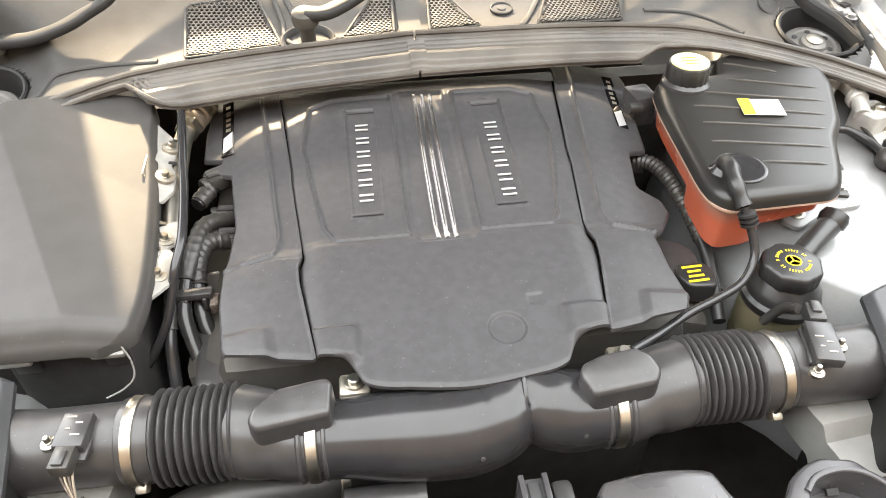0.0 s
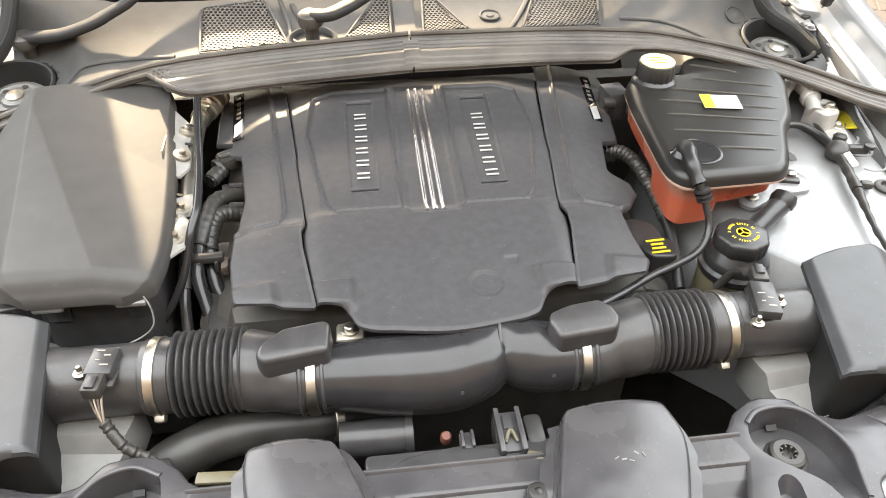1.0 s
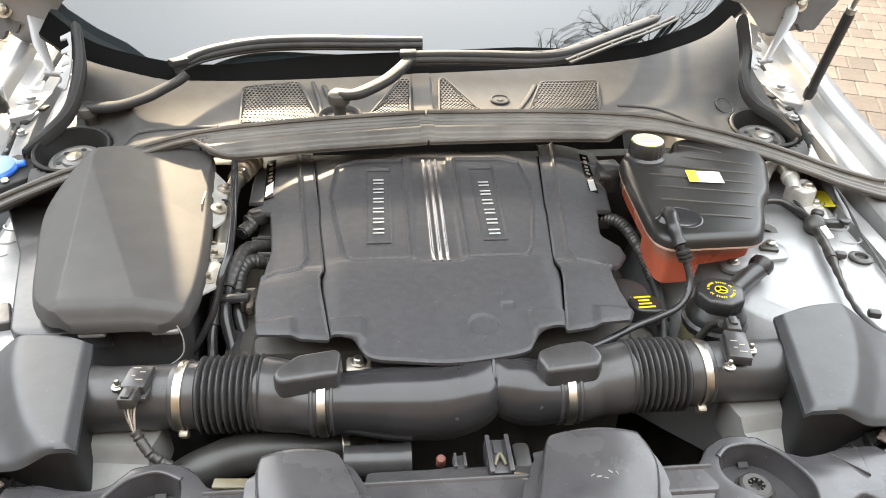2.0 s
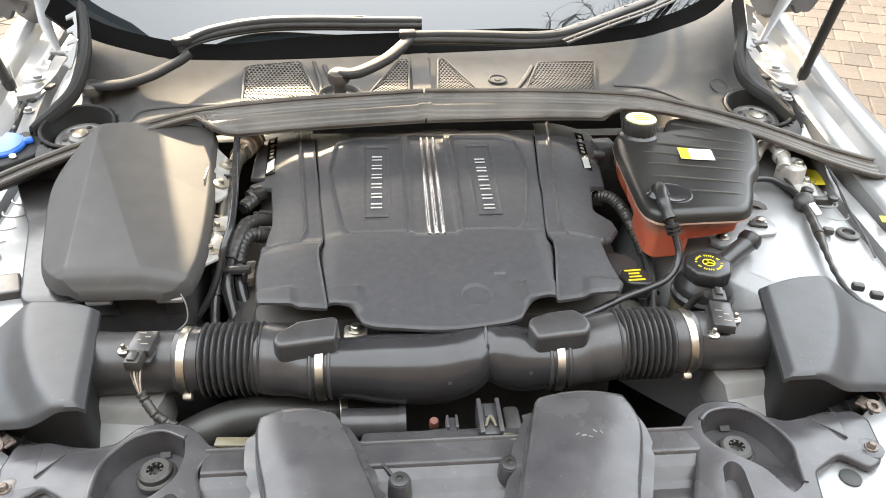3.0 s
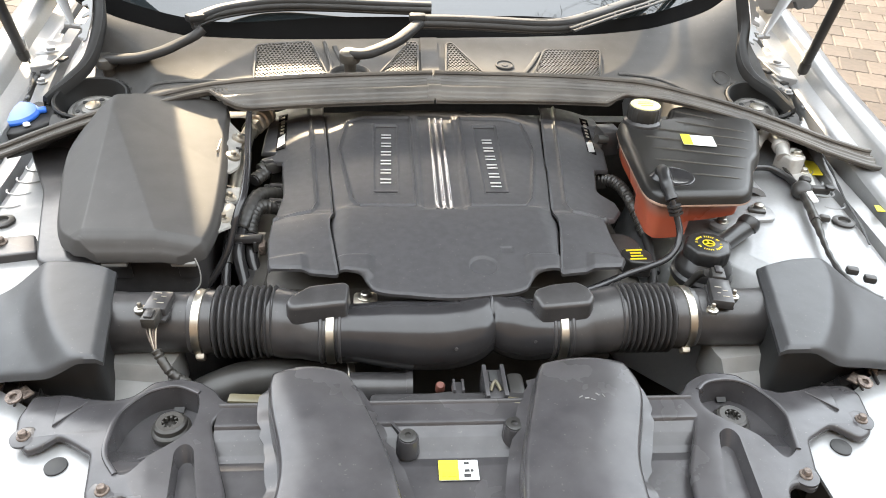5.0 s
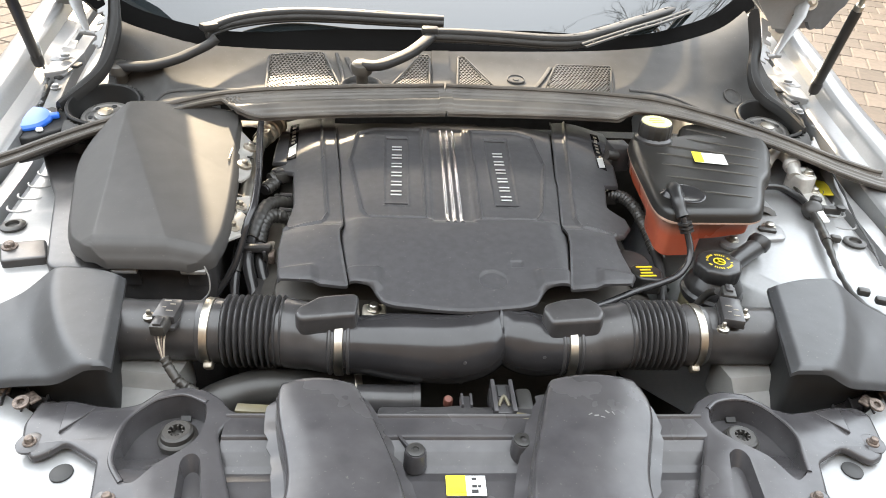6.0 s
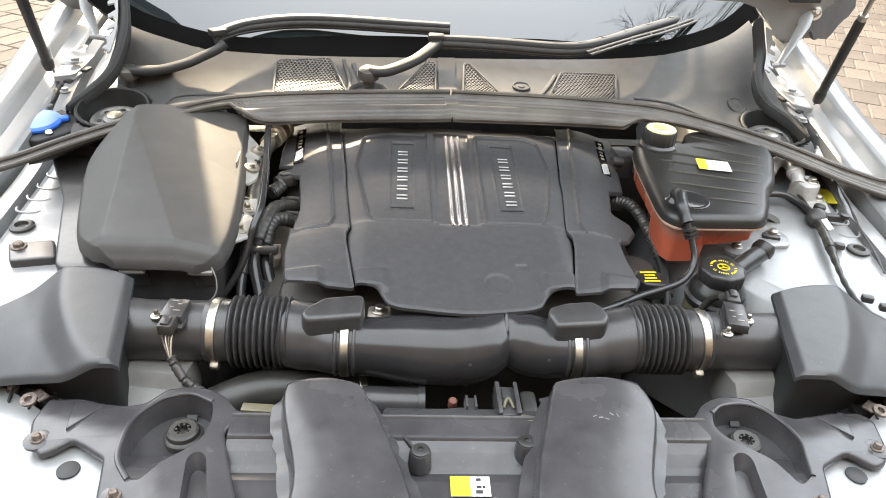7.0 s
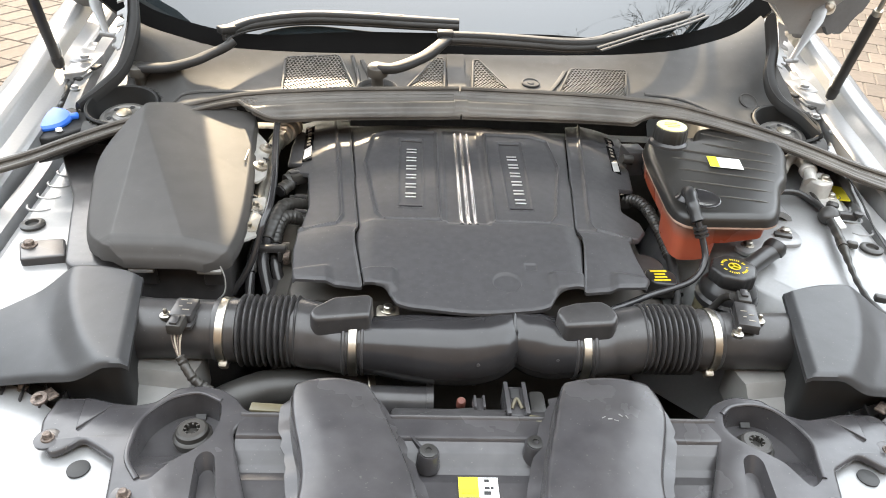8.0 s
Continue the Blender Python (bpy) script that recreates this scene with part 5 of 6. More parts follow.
# ---------------------------------------------------------------- below the pipes
engine = thing("engine", 0, 0.0, 0.4, "dark dusty engine block below its cover", "engine")
part("block", box((0, -0.02, 0.60), (0.50, 0.44, 0.36), 0.03), DARK, engine)
for s in (-1, 1):
    part("head", box((s * 0.22, 0.0, 0.70), (0.12, 0.42, 0.12), 0.02, (0, 18 * s, 0)), DARK, engine)
    part("lug", box((-0.108 if s < 0 else 0.155, -0.275, 0.775), (0.03, 0.026, 0.03), 0.004), ALLOY, engine)
    bolt_on(engine, -0.108 if s < 0 else 0.155, -0.275, 0.791, 0.006, STEEL)
top_hose = thing("radiator_hose", -0.25, -0.36, 0.68, "thick dark rubber radiator hose", "hose")
part("hose", tube(curve([(-0.335, -0.43, 0.66), (-0.315, -0.375, 0.70), (-0.27, -0.350, 0.715), (-0.22, -0.335, 0.715), (-0.15, -0.32, 0.70), (-0.10, -0.30, 0.68)]), 0.024, 20), RUBBER, top_hose)
part("clamp", lathe([(0.0245, -0.005), (0.0255, -0.004), (0.0255, 0.004), (0.0245, 0.005)], (-0.135, -0.3145, 0.695), (0.90, 0.30, -0.28), 28), STEEL, top_hose, "steel hose clamp")
stub = thing("thermostat_pipe", -0.07, -0.36, 0.7, "short dark pipe stub below the intake", "pipe")
part("pipe", tube([(-0.125, -0.365, 0.722), (-0.10, -0.365, 0.722), (-0.05, -0.365, 0.722)], 0.019, 20), PLASTIC, stub)
part("collar", lathe([(0.021, -0.004), (0.021, 0.004)], (-0.054, -0.365, 0.722), (1, 0, 0), 24), PLASTIC, stub)
shroud = thing("fan_shroud", 0, -0.42, 0.70, "dark plastic fan shroud with connector", "fan shroud")
part("rail", box((0.0, -0.425, 0.745), (0.20, 0.03, 0.03), 0.006), PLASTIC, shroud)
conn = part("connector", box((0.042, -0.402, 0.748), (0.027, 0.046, 0.030), 0.002), SLAM, shroud, "grey plastic connector bracket")
for dx in (-0.0105, 0.0105):
    part("cheek", box((0.042 + dx, -0.404, 0.766), (0.005, 0.050, 0.010), 0.001), SLAM, conn)
part("socket", box((0.042, -0.392, 0.7635), (0.010, 0.016, 0.002), 0.0005), INK_SHADE, conn)
part("clip", tube(curve([(0.036, -0.415, 0.764), (0.042, -0.405, 0.769), (0.048, -0.415, 0.764)]), 0.002, 8), OLIVE, conn)
post = part("post", box((0.0, -0.409, 0.752), (0.015, 0.022, 0.022), 0.002), SLAM, shroud)
for dx in (-0.005, 0.005):
    part("fork", box((dx, -0.408, 0.764), (0.003, 0.018, 0.008), 0.0008), SLAM, post)
part("beam", prism(rounded([(-0.095, -0.434), (-0.055, -0.418), (-0.01, -0.412), (0.03, -0.418), (0.03, -0.434)], 0.004), 0.740, 0.763, 0.003), PLASTIC, shroud)
part("plug_back", box((0.068, -0.400, 0.750), (0.020, 0.040, 0.020), 0.006), RUBBER, shroud)
part("plug", lathe([(0.0055, 0), (0.0055, 0.010), (0.004, 0.012)], (-0.019, -0.390, 0.742), (0, -0.3, 1), 18), COPPER, shroud)
# ---------------------------------------------------------------- cowl details
def inside(p, poly):
    r = False
    for i in range(len(poly)):
        (x1, y1), (x2, y2) = poly[i - 1], poly[i]
        if (y1 > p[1]) != (y2 > p[1]) and p[0] < (x2 - x1) * (p[1] - y1) / (y2 - y1) + x1:
            r = not r
    return r


def hex_mesh(poly, lift, pitch=0.0072, hole=0.0031):
    """A plate pierced by hexagonal holes, cut to a polygon and laid on the cowl."""
    bm = bmesh.new()
    xs, ys = [p[0] for p in poly], [p[1] for p in poly]
    dy = pitch * math.sqrt(3) / 2
    for j in range(int((max(ys) - min(ys)) / dy) + 2):
        for i in range(int((max(xs) - min(xs)) / pitch) + 2):
            c = (min(xs) + (i + 0.5 * (j % 2)) * pitch, min(ys) + j * dy)
            if not inside(c, poly):
                continue
            outer, inner, deep = [], [], []
            for k in range(6):
                a = radians(60 * k + 30)
                for r, ring, dz in ((pitch / math.sqrt(3), outer, 0), (hole, inner, 0), (hole, deep, -0.002)):
                    x, y = c[0] + r * math.cos(a), c[1] + r * math.sin(a)
                    ring.append(bm.verts.new((x, y, cowl_z(x, y) + lift + dz)))
            for k in range(6):
                q = (k + 1) % 6
                bm.faces.new((outer[k], outer[q], inner[q], inner[k]))
                bm.faces.new((inner[k], inner[q], deep[q], deep[k]))
    bmesh.ops.remove_doubles(bm, verts=bm.verts, dist=0.0004)
    return bm


GRILLES = ([(-0.330, 0.383), (-0.232, 0.402), (-0.191, 0.280), (-0.319, 0.262)], [(-0.099, 0.290), (-0.042, 0.415), (-0.022, 0.418), (-0.025, 0.298)],
           [(0.038, 0.419), (0.051, 0.420), (0.105, 0.304), (0.030, 0.295)], [(0.239, 0.414), (0.349, 0.416), (0.321, 0.297), (0.195, 0.292)])
for poly in GRILLES:
    cx, cy = sum(p[0] for p in poly) / len(poly), sum(p[1] for p in poly) / len(poly)
    rim = [(cx + (x - cx) * 1.06, cy + (y - cy) * 1.06) for x, y in poly]
    quad = poly if len(poly) == 4 else poly + poly[:1]

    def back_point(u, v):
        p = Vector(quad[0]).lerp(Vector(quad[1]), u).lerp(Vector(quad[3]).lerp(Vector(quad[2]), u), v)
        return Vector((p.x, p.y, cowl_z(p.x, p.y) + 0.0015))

    # black sheet on top of the cowl, in place of shade under the mesh
    holder = part("grille_backing", sheet(back_point, 12, 12, 0.003), MESH_SHADE, cowl, "black sheet standing in for the shade behind the mesh")
    part("mesh", hex_mesh(poly, 0.0065), MESHMAT, holder, "pierced hexagonal mesh")
    edge = [Vector((x, y, cowl_z(x, y) + 0.004)) for x, y in rounded(rim, 0.01)]
    part("surround", tube(edge + edge[:1], 0.0022, 8, flat=0.7), COWL, holder)
# moulded well and drain lip round the middle wiper pivot
well = cowl_z(-0.149, 0.278)
part("pivot_well", lathe([(0.040, -0.006), (0.040, 0.003), (0.037, 0.0045), (0.034, 0.003), (0.031, -0.003), (0.004, -0.004)], (-0.150, 0.285, well + 0.004), (0, -0.12, 1), 36), COWL, cowl)
part("drain_lip", tube(curve([(-0.205, 0.405, cowl_z(-0.205, 0.405) + 0.004), (-0.190, 0.350, cowl_z(-0.190, 0.350) + 0.004), (-0.183, 0.300, cowl_z(-0.183, 0.300) + 0.004), (-0.160, 0.262, cowl_z(-0.160, 0.262) + 0.004), (-0.130, 0.258, cowl_z(-0.130, 0.258) + 0.004), (-0.108, 0.285, cowl_z(-0.108, 0.285) + 0.004)]), 0.0040, 10, flat=0.8), COWL, cowl)
# moulded caps and ribs
for x, y, r in ((0.149, 0.360, 0.018), (0.590, 0.350, 0.020)):
    z = cowl_z(x, y)
    part("blank_cap", lathe([(r, -0.004), (r, 0.0025), (r * 0.9, 0.0035), (r * 0.8, 0.0015), (r * 0.4, 0.0015), (r * 0.3, 0.003)], (x, y, z + 0.001), (-(cowl_z(x + 0.01, y) - cowl_z(x - 0.01, y)) / 0.02, -(cowl_z(x, y + 0.01) - cowl_z(x, y - 0.01)) / 0.02, 1), 28), COWL, cowl)
for pts in (((-0.185, 0.40), (-0.165, 0.34), (-0.17, 0.29), (-0.135, 0.268), (-0.10, 0.30)), ((0.16, 0.28), (0.20, 0.36), (0.225, 0.41)), ((0.33, 0.25), (0.40, 0.262), (0.47, 0.25), (0.54, 0.19)), ((-0.36, 0.26), (-0.43, 0.262), (-0.50, 0.25), (-0.55, 0.225)), ((0.37, 0.33), (0.44, 0.315), (0.50, 0.25))):
    line = [Vector((p.x, p.y, cowl_z(p.x, p.y) + 0.001)) for p in curve([(x, y, 0) for x, y in pts])]
    part("moulded_rib", tube(line, 0.005, 8, flat=0.6), COWL, cowl)
for s in (-1, 1):
    # black edge trim climbing from the cup to the hinge
    cx, cy = CUP[s]
    TRIM = [(0.612, 0.400, 1.010, 0.012), (0.634, 0.400, 0.950, 0.013), (0.628, 0.372, 0.912, 0.013), (0.635, 0.350, 0.882, 0.013), (0.656, 0.335, 0.860, 0.012), (0.682, 0.295, 0.846, 0.008), (0.692, 0.235, 0.834, 0.005)]
    if s < 0:
        TRIM = [(0.607, 0.390, 1.010, 0.010), (0.600, 0.345, 0.955, 0.012), (0.612, 0.315, 0.908, 0.012), (0.629, 0.297, 0.880, 0.012), (0.655, 0.280, 0.858, 0.011), (0.676, 0.258, 0.843, 0.008), (0.684, 0.240, 0.836, 0.005)]
    mid = curve([(s * x, y, z) for x, y, z, w in TRIM], 8)

    def trim_point(u, v):
        k = u * (len(mid) - 1)
        i = min(int(k), len(mid) - 2)
        p = mid[i].lerp(mid[i + 1], k - i)
        w = lerp_table([(n / (len(TRIM) - 1), row[3]) for n, row in enumerate(TRIM)], u)
        e = 2 * v - 1
        return p + Vector((s * e * w, 0.25 * e * w, 0.010 * (1 - e * e) + 0.003 * math.exp(-((e + 0.75) / 0.1)**2)))

    part("side_trim", sheet(trim_point, 60, 16, 0.010), TRIM_BLACK, cowl, "black rubber edge trim")

    # torn-looking folded flange beside it
    rag = random.Random(5 + s)
    teeth = [rag.uniform(0.004, 0.016) if n % 3 else 0.020 for n in range(15)]

    def flange_point(u, v):
        k = u * (len(mid) - 1) * 0.26 + 3
        i = min(int(k), len(mid) - 2)
        p = mid[i].lerp(mid[i + 1], k - i)
        w = lerp_table([(n / (len(TRIM) - 1), row[3]) for n, row in enumerate(TRIM)], k / (len(mid) - 1))
        tooth = teeth[min(14, int(u * 15))]
        return p + Vector((s * (w * 0.9 + v * tooth), 0.25 * w, 0.012 - 0.45 * v * tooth))

    part("flange", sheet(flange_point, 60, 4, 0.003), SILVER, body, "folded silver flange", sharp=20)
    # suspension tower seen in its cup
    tilt = (0.0, -0.20, 1)
    cup = part("cup", lathe([(0.002, -0.044), (0.050, -0.044), (0.060, -0.012), (0.0645, -0.004), (0.0645, 0.001), (0.062, 0.0035), (0.0585, 0.002), (0.056, -0.006), (0.053, -0.034), (0.050, -0.038), (0.002, -0.038)], (cx, cy, CUP_Z), tilt, 48), TRIM_BLACK, cowl, "black cup round the suspension top")
    tower = part("suspension_top", lathe([(0.046, -0.02), (0.046, 0.0), (0.043, 0.004), (0.036, 0.005), (0.033, 0.002), (0.022, 0.003), (0.020, 0.008), (0.012, 0.010)], (cx, cy + 0.002, CUP_Z - 0.026), tilt, 40), TOWER, body, "grey metal suspension top")
    part("boss", lathe([(0.013, 0), (0.013, 0.003), (0.006, 0.004)], (cx, cy + 0.001, CUP_Z - 0.017), tilt, 24), STEEL, tower)
    for k in range(6):
        a = radians(60 * k + 20)
        part("hole", lathe([(0.0045, 0), (0.0045, 0.001)], (cx + 0.028 * math.cos(a), cy + 0.004 + 0.028 * math.sin(a), CUP_Z - 0.0228 + 0.2 * 0.028 * math.sin(a)), tilt, 12), INK_SHADE, tower)
    # dark ragged gap between the wing and its shelf, its shade a black strip
    GAP = [(0.755, 0.321, 0.858), (0.757, 0.300, 0.852), (0.764, 0.288, 0.850), (0.752, 0.262, 0.847), (0.746, 0.225, 0.836), (0.744, 0.195, 0.830), (0.750, 0.157, 0.822)] if s > 0 else [(0.745, 0.360, 0.862), (0.735, 0.320, 0.857), (0.728, 0.290, 0.852), (0.730, 0.264, 0.850), (0.720, 0.240, 0.846), (0.732, 0.228, 0.838)]
    ragged = [Vector((s * x, y, soft_table(SHELF_Z, y) + 0.006)) for x, y, z in GAP]
    part("gap", tube(curve(ragged, 6), lambda t: 0.0028 + 0.0022 * math.sin(23 * t) * math.sin(57 * t), 8, flat=0.35), INK_SHADE, body, "dark ragged gap in the sealant")

# ---------------------------------------------------------------- wipers
def wiper(pivot, arm, blade, tilt):
    w = thing("wiper", *pivot, "black wiper with arm and slotted blade", "wiper", "wipers")
    part("pivot_cap", lathe([(0.011, -0.05), (0.011, -0.008), (0.019, -0.006), (0.020, 0.003), (0.018, 0.010), (0.012, 0.014)], pivot, (0, -0.15, 1), 28), DUSTY, w)
    part("arm", tube(curve(arm, 10), lambda t: 0.0135 - 0.002 * t, 16, flat=0.62, power=0.6), WIPER, w)
    line = curve(blade, 10)
    part("spoiler", tube(line, lambda t: 0.0125 * (0.7 + 0.3 * math.sin(math.pi * min(1, 0.12 + 0.8 * t))), 16, flat=0.75, power=0.6), WIPER, w)
    part("blade_band", tube([p + Vector((0, -0.012, -0.006)) for p in line], 0.0045, 10, flat=1.3), COWL, w)
    part("rubber", tube([p + Vector((0, -0.010, -0.013)) for p in line], 0.004, 8), RUBBER, w)
    part("joint", box(Vector(line[0]) + Vector((0.004, 0, 0.003)), (0.032, 0.024, 0.014), 0.004, (0, 0, tilt)), WIPER, w)
    n = len(line)
    for k in range(6):
        p = line[int(n * (0.35 + 0.09 * k))]
        q = line[int(n * (0.35 + 0.09 * k)) + 1]
        a = math.degrees(math.atan2(q.y - p.y, q.x - p.x))
        part("slot", box(p + Vector((0, 0.002, 0.0088)), (0.024, 0.005, 0.0015), 0, (0, 0, a)), INK_SHADE, w)
    return w


wiper((-0.597, 0.322, 0.880), [(-0.595, 0.322, 0.886), (-0.538, 0.309, 0.893), (-0.494, 0.317, 0.903), (-0.464, 0.334, 0.913), (-0.436, 0.344, 0.925), (-0.421, 0.352, 0.936)],
      [(-0.443, 0.377, 0.946), (-0.408, 0.428, 0.950), (-0.349, 0.465, 0.953), (-0.283, 0.482, 0.955), (-0.192, 0.485, 0.955), (-0.100, 0.486, 0.953), (0.008, 0.490, 0.951)], 40)
wiper((-0.149, 0.278, 0.912), [(-0.145, 0.276, 0.920), (-0.116, 0.272, 0.922), (-0.070, 0.309, 0.930), (-0.044, 0.342, 0.938), (-0.021, 0.386, 0.945)],
      [(-0.027, 0.396, 0.950), (0.046, 0.404, 0.948), (0.125, 0.404, 0.946), (0.214, 0.400, 0.944), (0.274, 0.414, 0.944), (0.341, 0.458, 0.948), (0.417, 0.520, 0.953), (0.494, 0.575, 0.960), (0.579, 0.643, 0.968), (0.739, 0.755, 0.990)], 0)

# slotted carrier of the long blade
long_wiper = [o for o in scene.objects if o.name.startswith("wiper") and o.type == "EMPTY"][-1]
rail = curve([(0.276, 0.358, 0.944), (0.394, 0.447, 0.954), (0.462, 0.495, 0.959), (0.529, 0.550, 0.964), (0.640, 0.648, 0.975), (0.758, 0.752, 0.988)], 8)
across = Vector((-0.6, 0.8, 0.25)).normalized()
part("carrier_rail", tube([p + across * 0.010 for p in rail], 0.0042, 8, flat=0.6), WIPER, long_wiper)
part("carrier_rail", tube(rail, 0.0042, 8, flat=0.6), WIPER, long_wiper)
for k in range(2, 38, 5):
    part("carrier_bridge", tube([rail[k], rail[k] + across * 0.010, rail[min(k + 2, 40)] + across * 0.010], 0.0045, 8, flat=0.6), WIPER, long_wiper)

# ---------------------------------------------------------------- washer filler
washer = thing("washer_filler", -0.72, 0.2, 0.8, "blue washer filler cap in a black surround", "filler cap")
part("surround", prism(rounded([(-0.768, 0.215), (-0.760, 0.150), (-0.70, 0.142), (-0.655, 0.185), (-0.667, 0.240), (-0.715, 0.265)], 0.01), 0.79, lambda x, y: 0.823 + 0.10 * (y - 0.2), 0.003), TRIM_BLACK, washer)
capb = part("cap", lathe([(0.036, 0), (0.039, 0.003), (0.039, 0.007), (0.035, 0.011), (0.012, 0.013)], (-0.722, 0.202, 0.822), (0.0, -0.10, 1), 32), BLUE, washer)
part("tab", box((-0.686, 0.216, 0.829), (0.022, 0.018, 0.008), 0.003, (0, 0, 25)), BLUE, capb)
part("stud", lathe([(0.006, 0), (0.005, 0.004)], (-0.690, 0.168, 0.822), (0, 0, 1), 14), WHITE, washer)

# ---------------------------------------------------------------- hoses and pipes beside the engine
acpipe = thing("alloy_pipe", -0.31, 0.1, 0.8, "bright alloy pipe with a dusty ribbed fitting", "pipe")
part("pipe", tube(curve([(-0.306, 0.135, 0.840), (-0.312, 0.100, 0.832), (-0.311, 0.040, 0.824), (-0.309, -0.020, 0.814), (-0.308, -0.070, 0.800)]), 0.0115, 18), STEEL, acpipe)
part("fitting", lathe([(0.013, 0), (0.017, 0.002), (0.017, 0.010), (0.0145, 0.012), (0.0145, 0.018), (0.0175, 0.020), (0.0175, 0.030), (0.015, 0.032), (0.015, 0.040), (0.018, 0.042), (0.018, 0.050), (0.012, 0.054)], (-0.305, 0.138, 0.838), (0.28, 1, 0.05), 24), ALLOY, acpipe)
part("nut", lathe([(0.0165, 0), (0.0165, 0.014)], (-0.308, 0.122, 0.837), (0.15, 1, 0.10), 6), STEEL, acpipe)
HOSES = (([(-0.312, 0.185, 0.880), (-0.306, 0.118, 0.872), (-0.297, 0.041, 0.858), (-0.288, -0.026, 0.848), (-0.284, -0.090, 0.835), (-0.290, -0.121, 0.820), (-0.296, -0.134, 0.800), (-0.307, -0.157, 0.770), (-0.332, -0.180, 0.735), (-0.370, -0.200, 0.70)], 0.0052),
         ([(-0.246, 0.002, 0.783), (-0.275, -0.027, 0.798), (-0.284, -0.066, 0.795), (-0.291, -0.106, 0.780), (-0.290, -0.143, 0.765), (-0.276, -0.180, 0.735), (-0.262, -0.215, 0.70)], 0.0085),
         ([(-0.244, -0.036, 0.778), (-0.270, -0.050, 0.790), (-0.280, -0.074, 0.785), (-0.280, -0.104, 0.770), (-0.272, -0.140, 0.750), (-0.257, -0.165, 0.725), (-0.245, -0.200, 0.69)], 0.0090),
         ([(-0.305, -0.060, 0.800), (-0.304, -0.107, 0.785), (-0.306, -0.156, 0.755), (-0.305, -0.180, 0.732), (-0.302, -0.21, 0.70)], 0.0070),
         ([(-0.290, 0.012, 0.800), (-0.276, 0.038, 0.802), (-0.258, 0.068, 0.798)], 0.0090))
for k, (pts, r) in enumerate(HOSES):
    h = thing("hose", *pts[len(pts) // 2], "black rubber hose running down beside the engine", "hose", "engine hoses")
    line = curve(pts, 12)
    part("tube", tube(line, r, 16), GLOSS, h)
    if k:
        part("sleeve", tube(line[2:int(len(line) * 0.5)], lambda t: r + 0.0016 + 0.0007 * math.sin(70 * t), 14), RUBBER, h)
for x, y, z, a in ((-0.252, 0.004, 0.787, 4), (-0.248, -0.034, 0.782, 4), (-0.268, 0.050, 0.806, 40)):
    plug = thing("connector", x, y, z, "small black wiring connector at the engine's flank", "connector", "engine connectors")
    part("shell", box((x, y, z), (0.030, 0.021, 0.018), 0.003, (0, 8, a)), RUBBER, plug)
    part("latch", box((x - 0.003, y, z + 0.010), (0.018, 0.009, 0.004), 0.001, (0, 8, a)), PLASTIC, plug)
    part("collar", lathe([(0.0105, -0.003), (0.0115, -0.001), (0.0115, 0.003), (0.0105, 0.005)], (x - 0.018 * math.cos(radians(a)), y - 0.018 * math.sin(radians(a)), z), (1, 0.2 if a < 20 else 0.9, 0), 16), RUBBER, plug)
clipc = thing("hose_clip", -0.280, -0.125, 0.775, "black plastic clip holding the hoses together", "clip")
part("bridge", box((-0.284, -0.125, 0.781), (0.050, 0.013, 0.010), 0.003, (0, 0, 2)), PLASTIC, clipc)
for dx in (-0.022, -0.004, 0.016):
    part("finger", box((-0.284 + dx, -0.127, 0.772), (0.005, 0.014, 0.016), 0.0015), PLASTIC, clipc)
part("foot", box((-0.258, -0.130, 0.770), (0.009, 0.02, 0.014), 0.002), RUST, clipc)
flank = thing("valve_cover", -0.26, -0.12, 0.70, "dark grey cast flank below the engine cover", "engine part")
part("casting", prism(rounded([(-0.285, -0.05), (-0.20, -0.05), (-0.20, -0.245), (-0.275, -0.225)], 0.012), 0.62, 0.748, 0.006), PLASTIC, flank)
part("flange", box((-0.20, -0.248, 0.735), (0.10, 0.02, 0.03), 0.004), PLASTIC, flank)
loom = thing("engine_loom", 0.29, 0.0, 0.78, "black corrugated loom leaving the engine cover", "cable")
part("plug", box((0.275, 0.042, 0.786), (0.024, 0.022, 0.018), 0.003, (0, -15, -30)), RUBBER, loom)
part("latch", box((0.272, 0.046, 0.796), (0.010, 0.010, 0.004), 0.001, (0, -15, -30)), PLASTIC, loom)
part("sleeve", tube(curve([(0.274, 0.042, 0.790), (0.290, 0.022, 0.797), (0.302, -0.010, 0.793), (0.309, -0.055, 0.781), (0.312, -0.10, 0.768)], 20), lambda t: 0.0098 - 0.0015 * t + 0.0009 * math.sin(150 * t), 14), RUBBER, loom)
part("lead", tube(curve([(0.312, -0.095, 0.770), (0.312, -0.12, 0.762), (0.308, -0.15, 0.752), (0.30, -0.20, 0.735)]), 0.0075, 14), HOSE, loom)
part("lead", tube(curve([(0.315, -0.03, 0.776), (0.318, -0.09, 0.758), (0.314, -0.16, 0.742)]), 0.006, 12), HOSE, loom)
block = thing("purge_valve", 0.29, 0.11, 0.80, "small black valve block behind the tank", "valve")
part("case", box((0.300, 0.125, 0.825), (0.034, 0.04, 0.045), 0.004, (0, 0, 8)), PLASTIC, block)
part("port", lathe([(0.008, 0), (0.008, 0.02)], (0.292, 0.10, 0.835), (-1, -0.2, 0.2), 14), RUBBER, block)

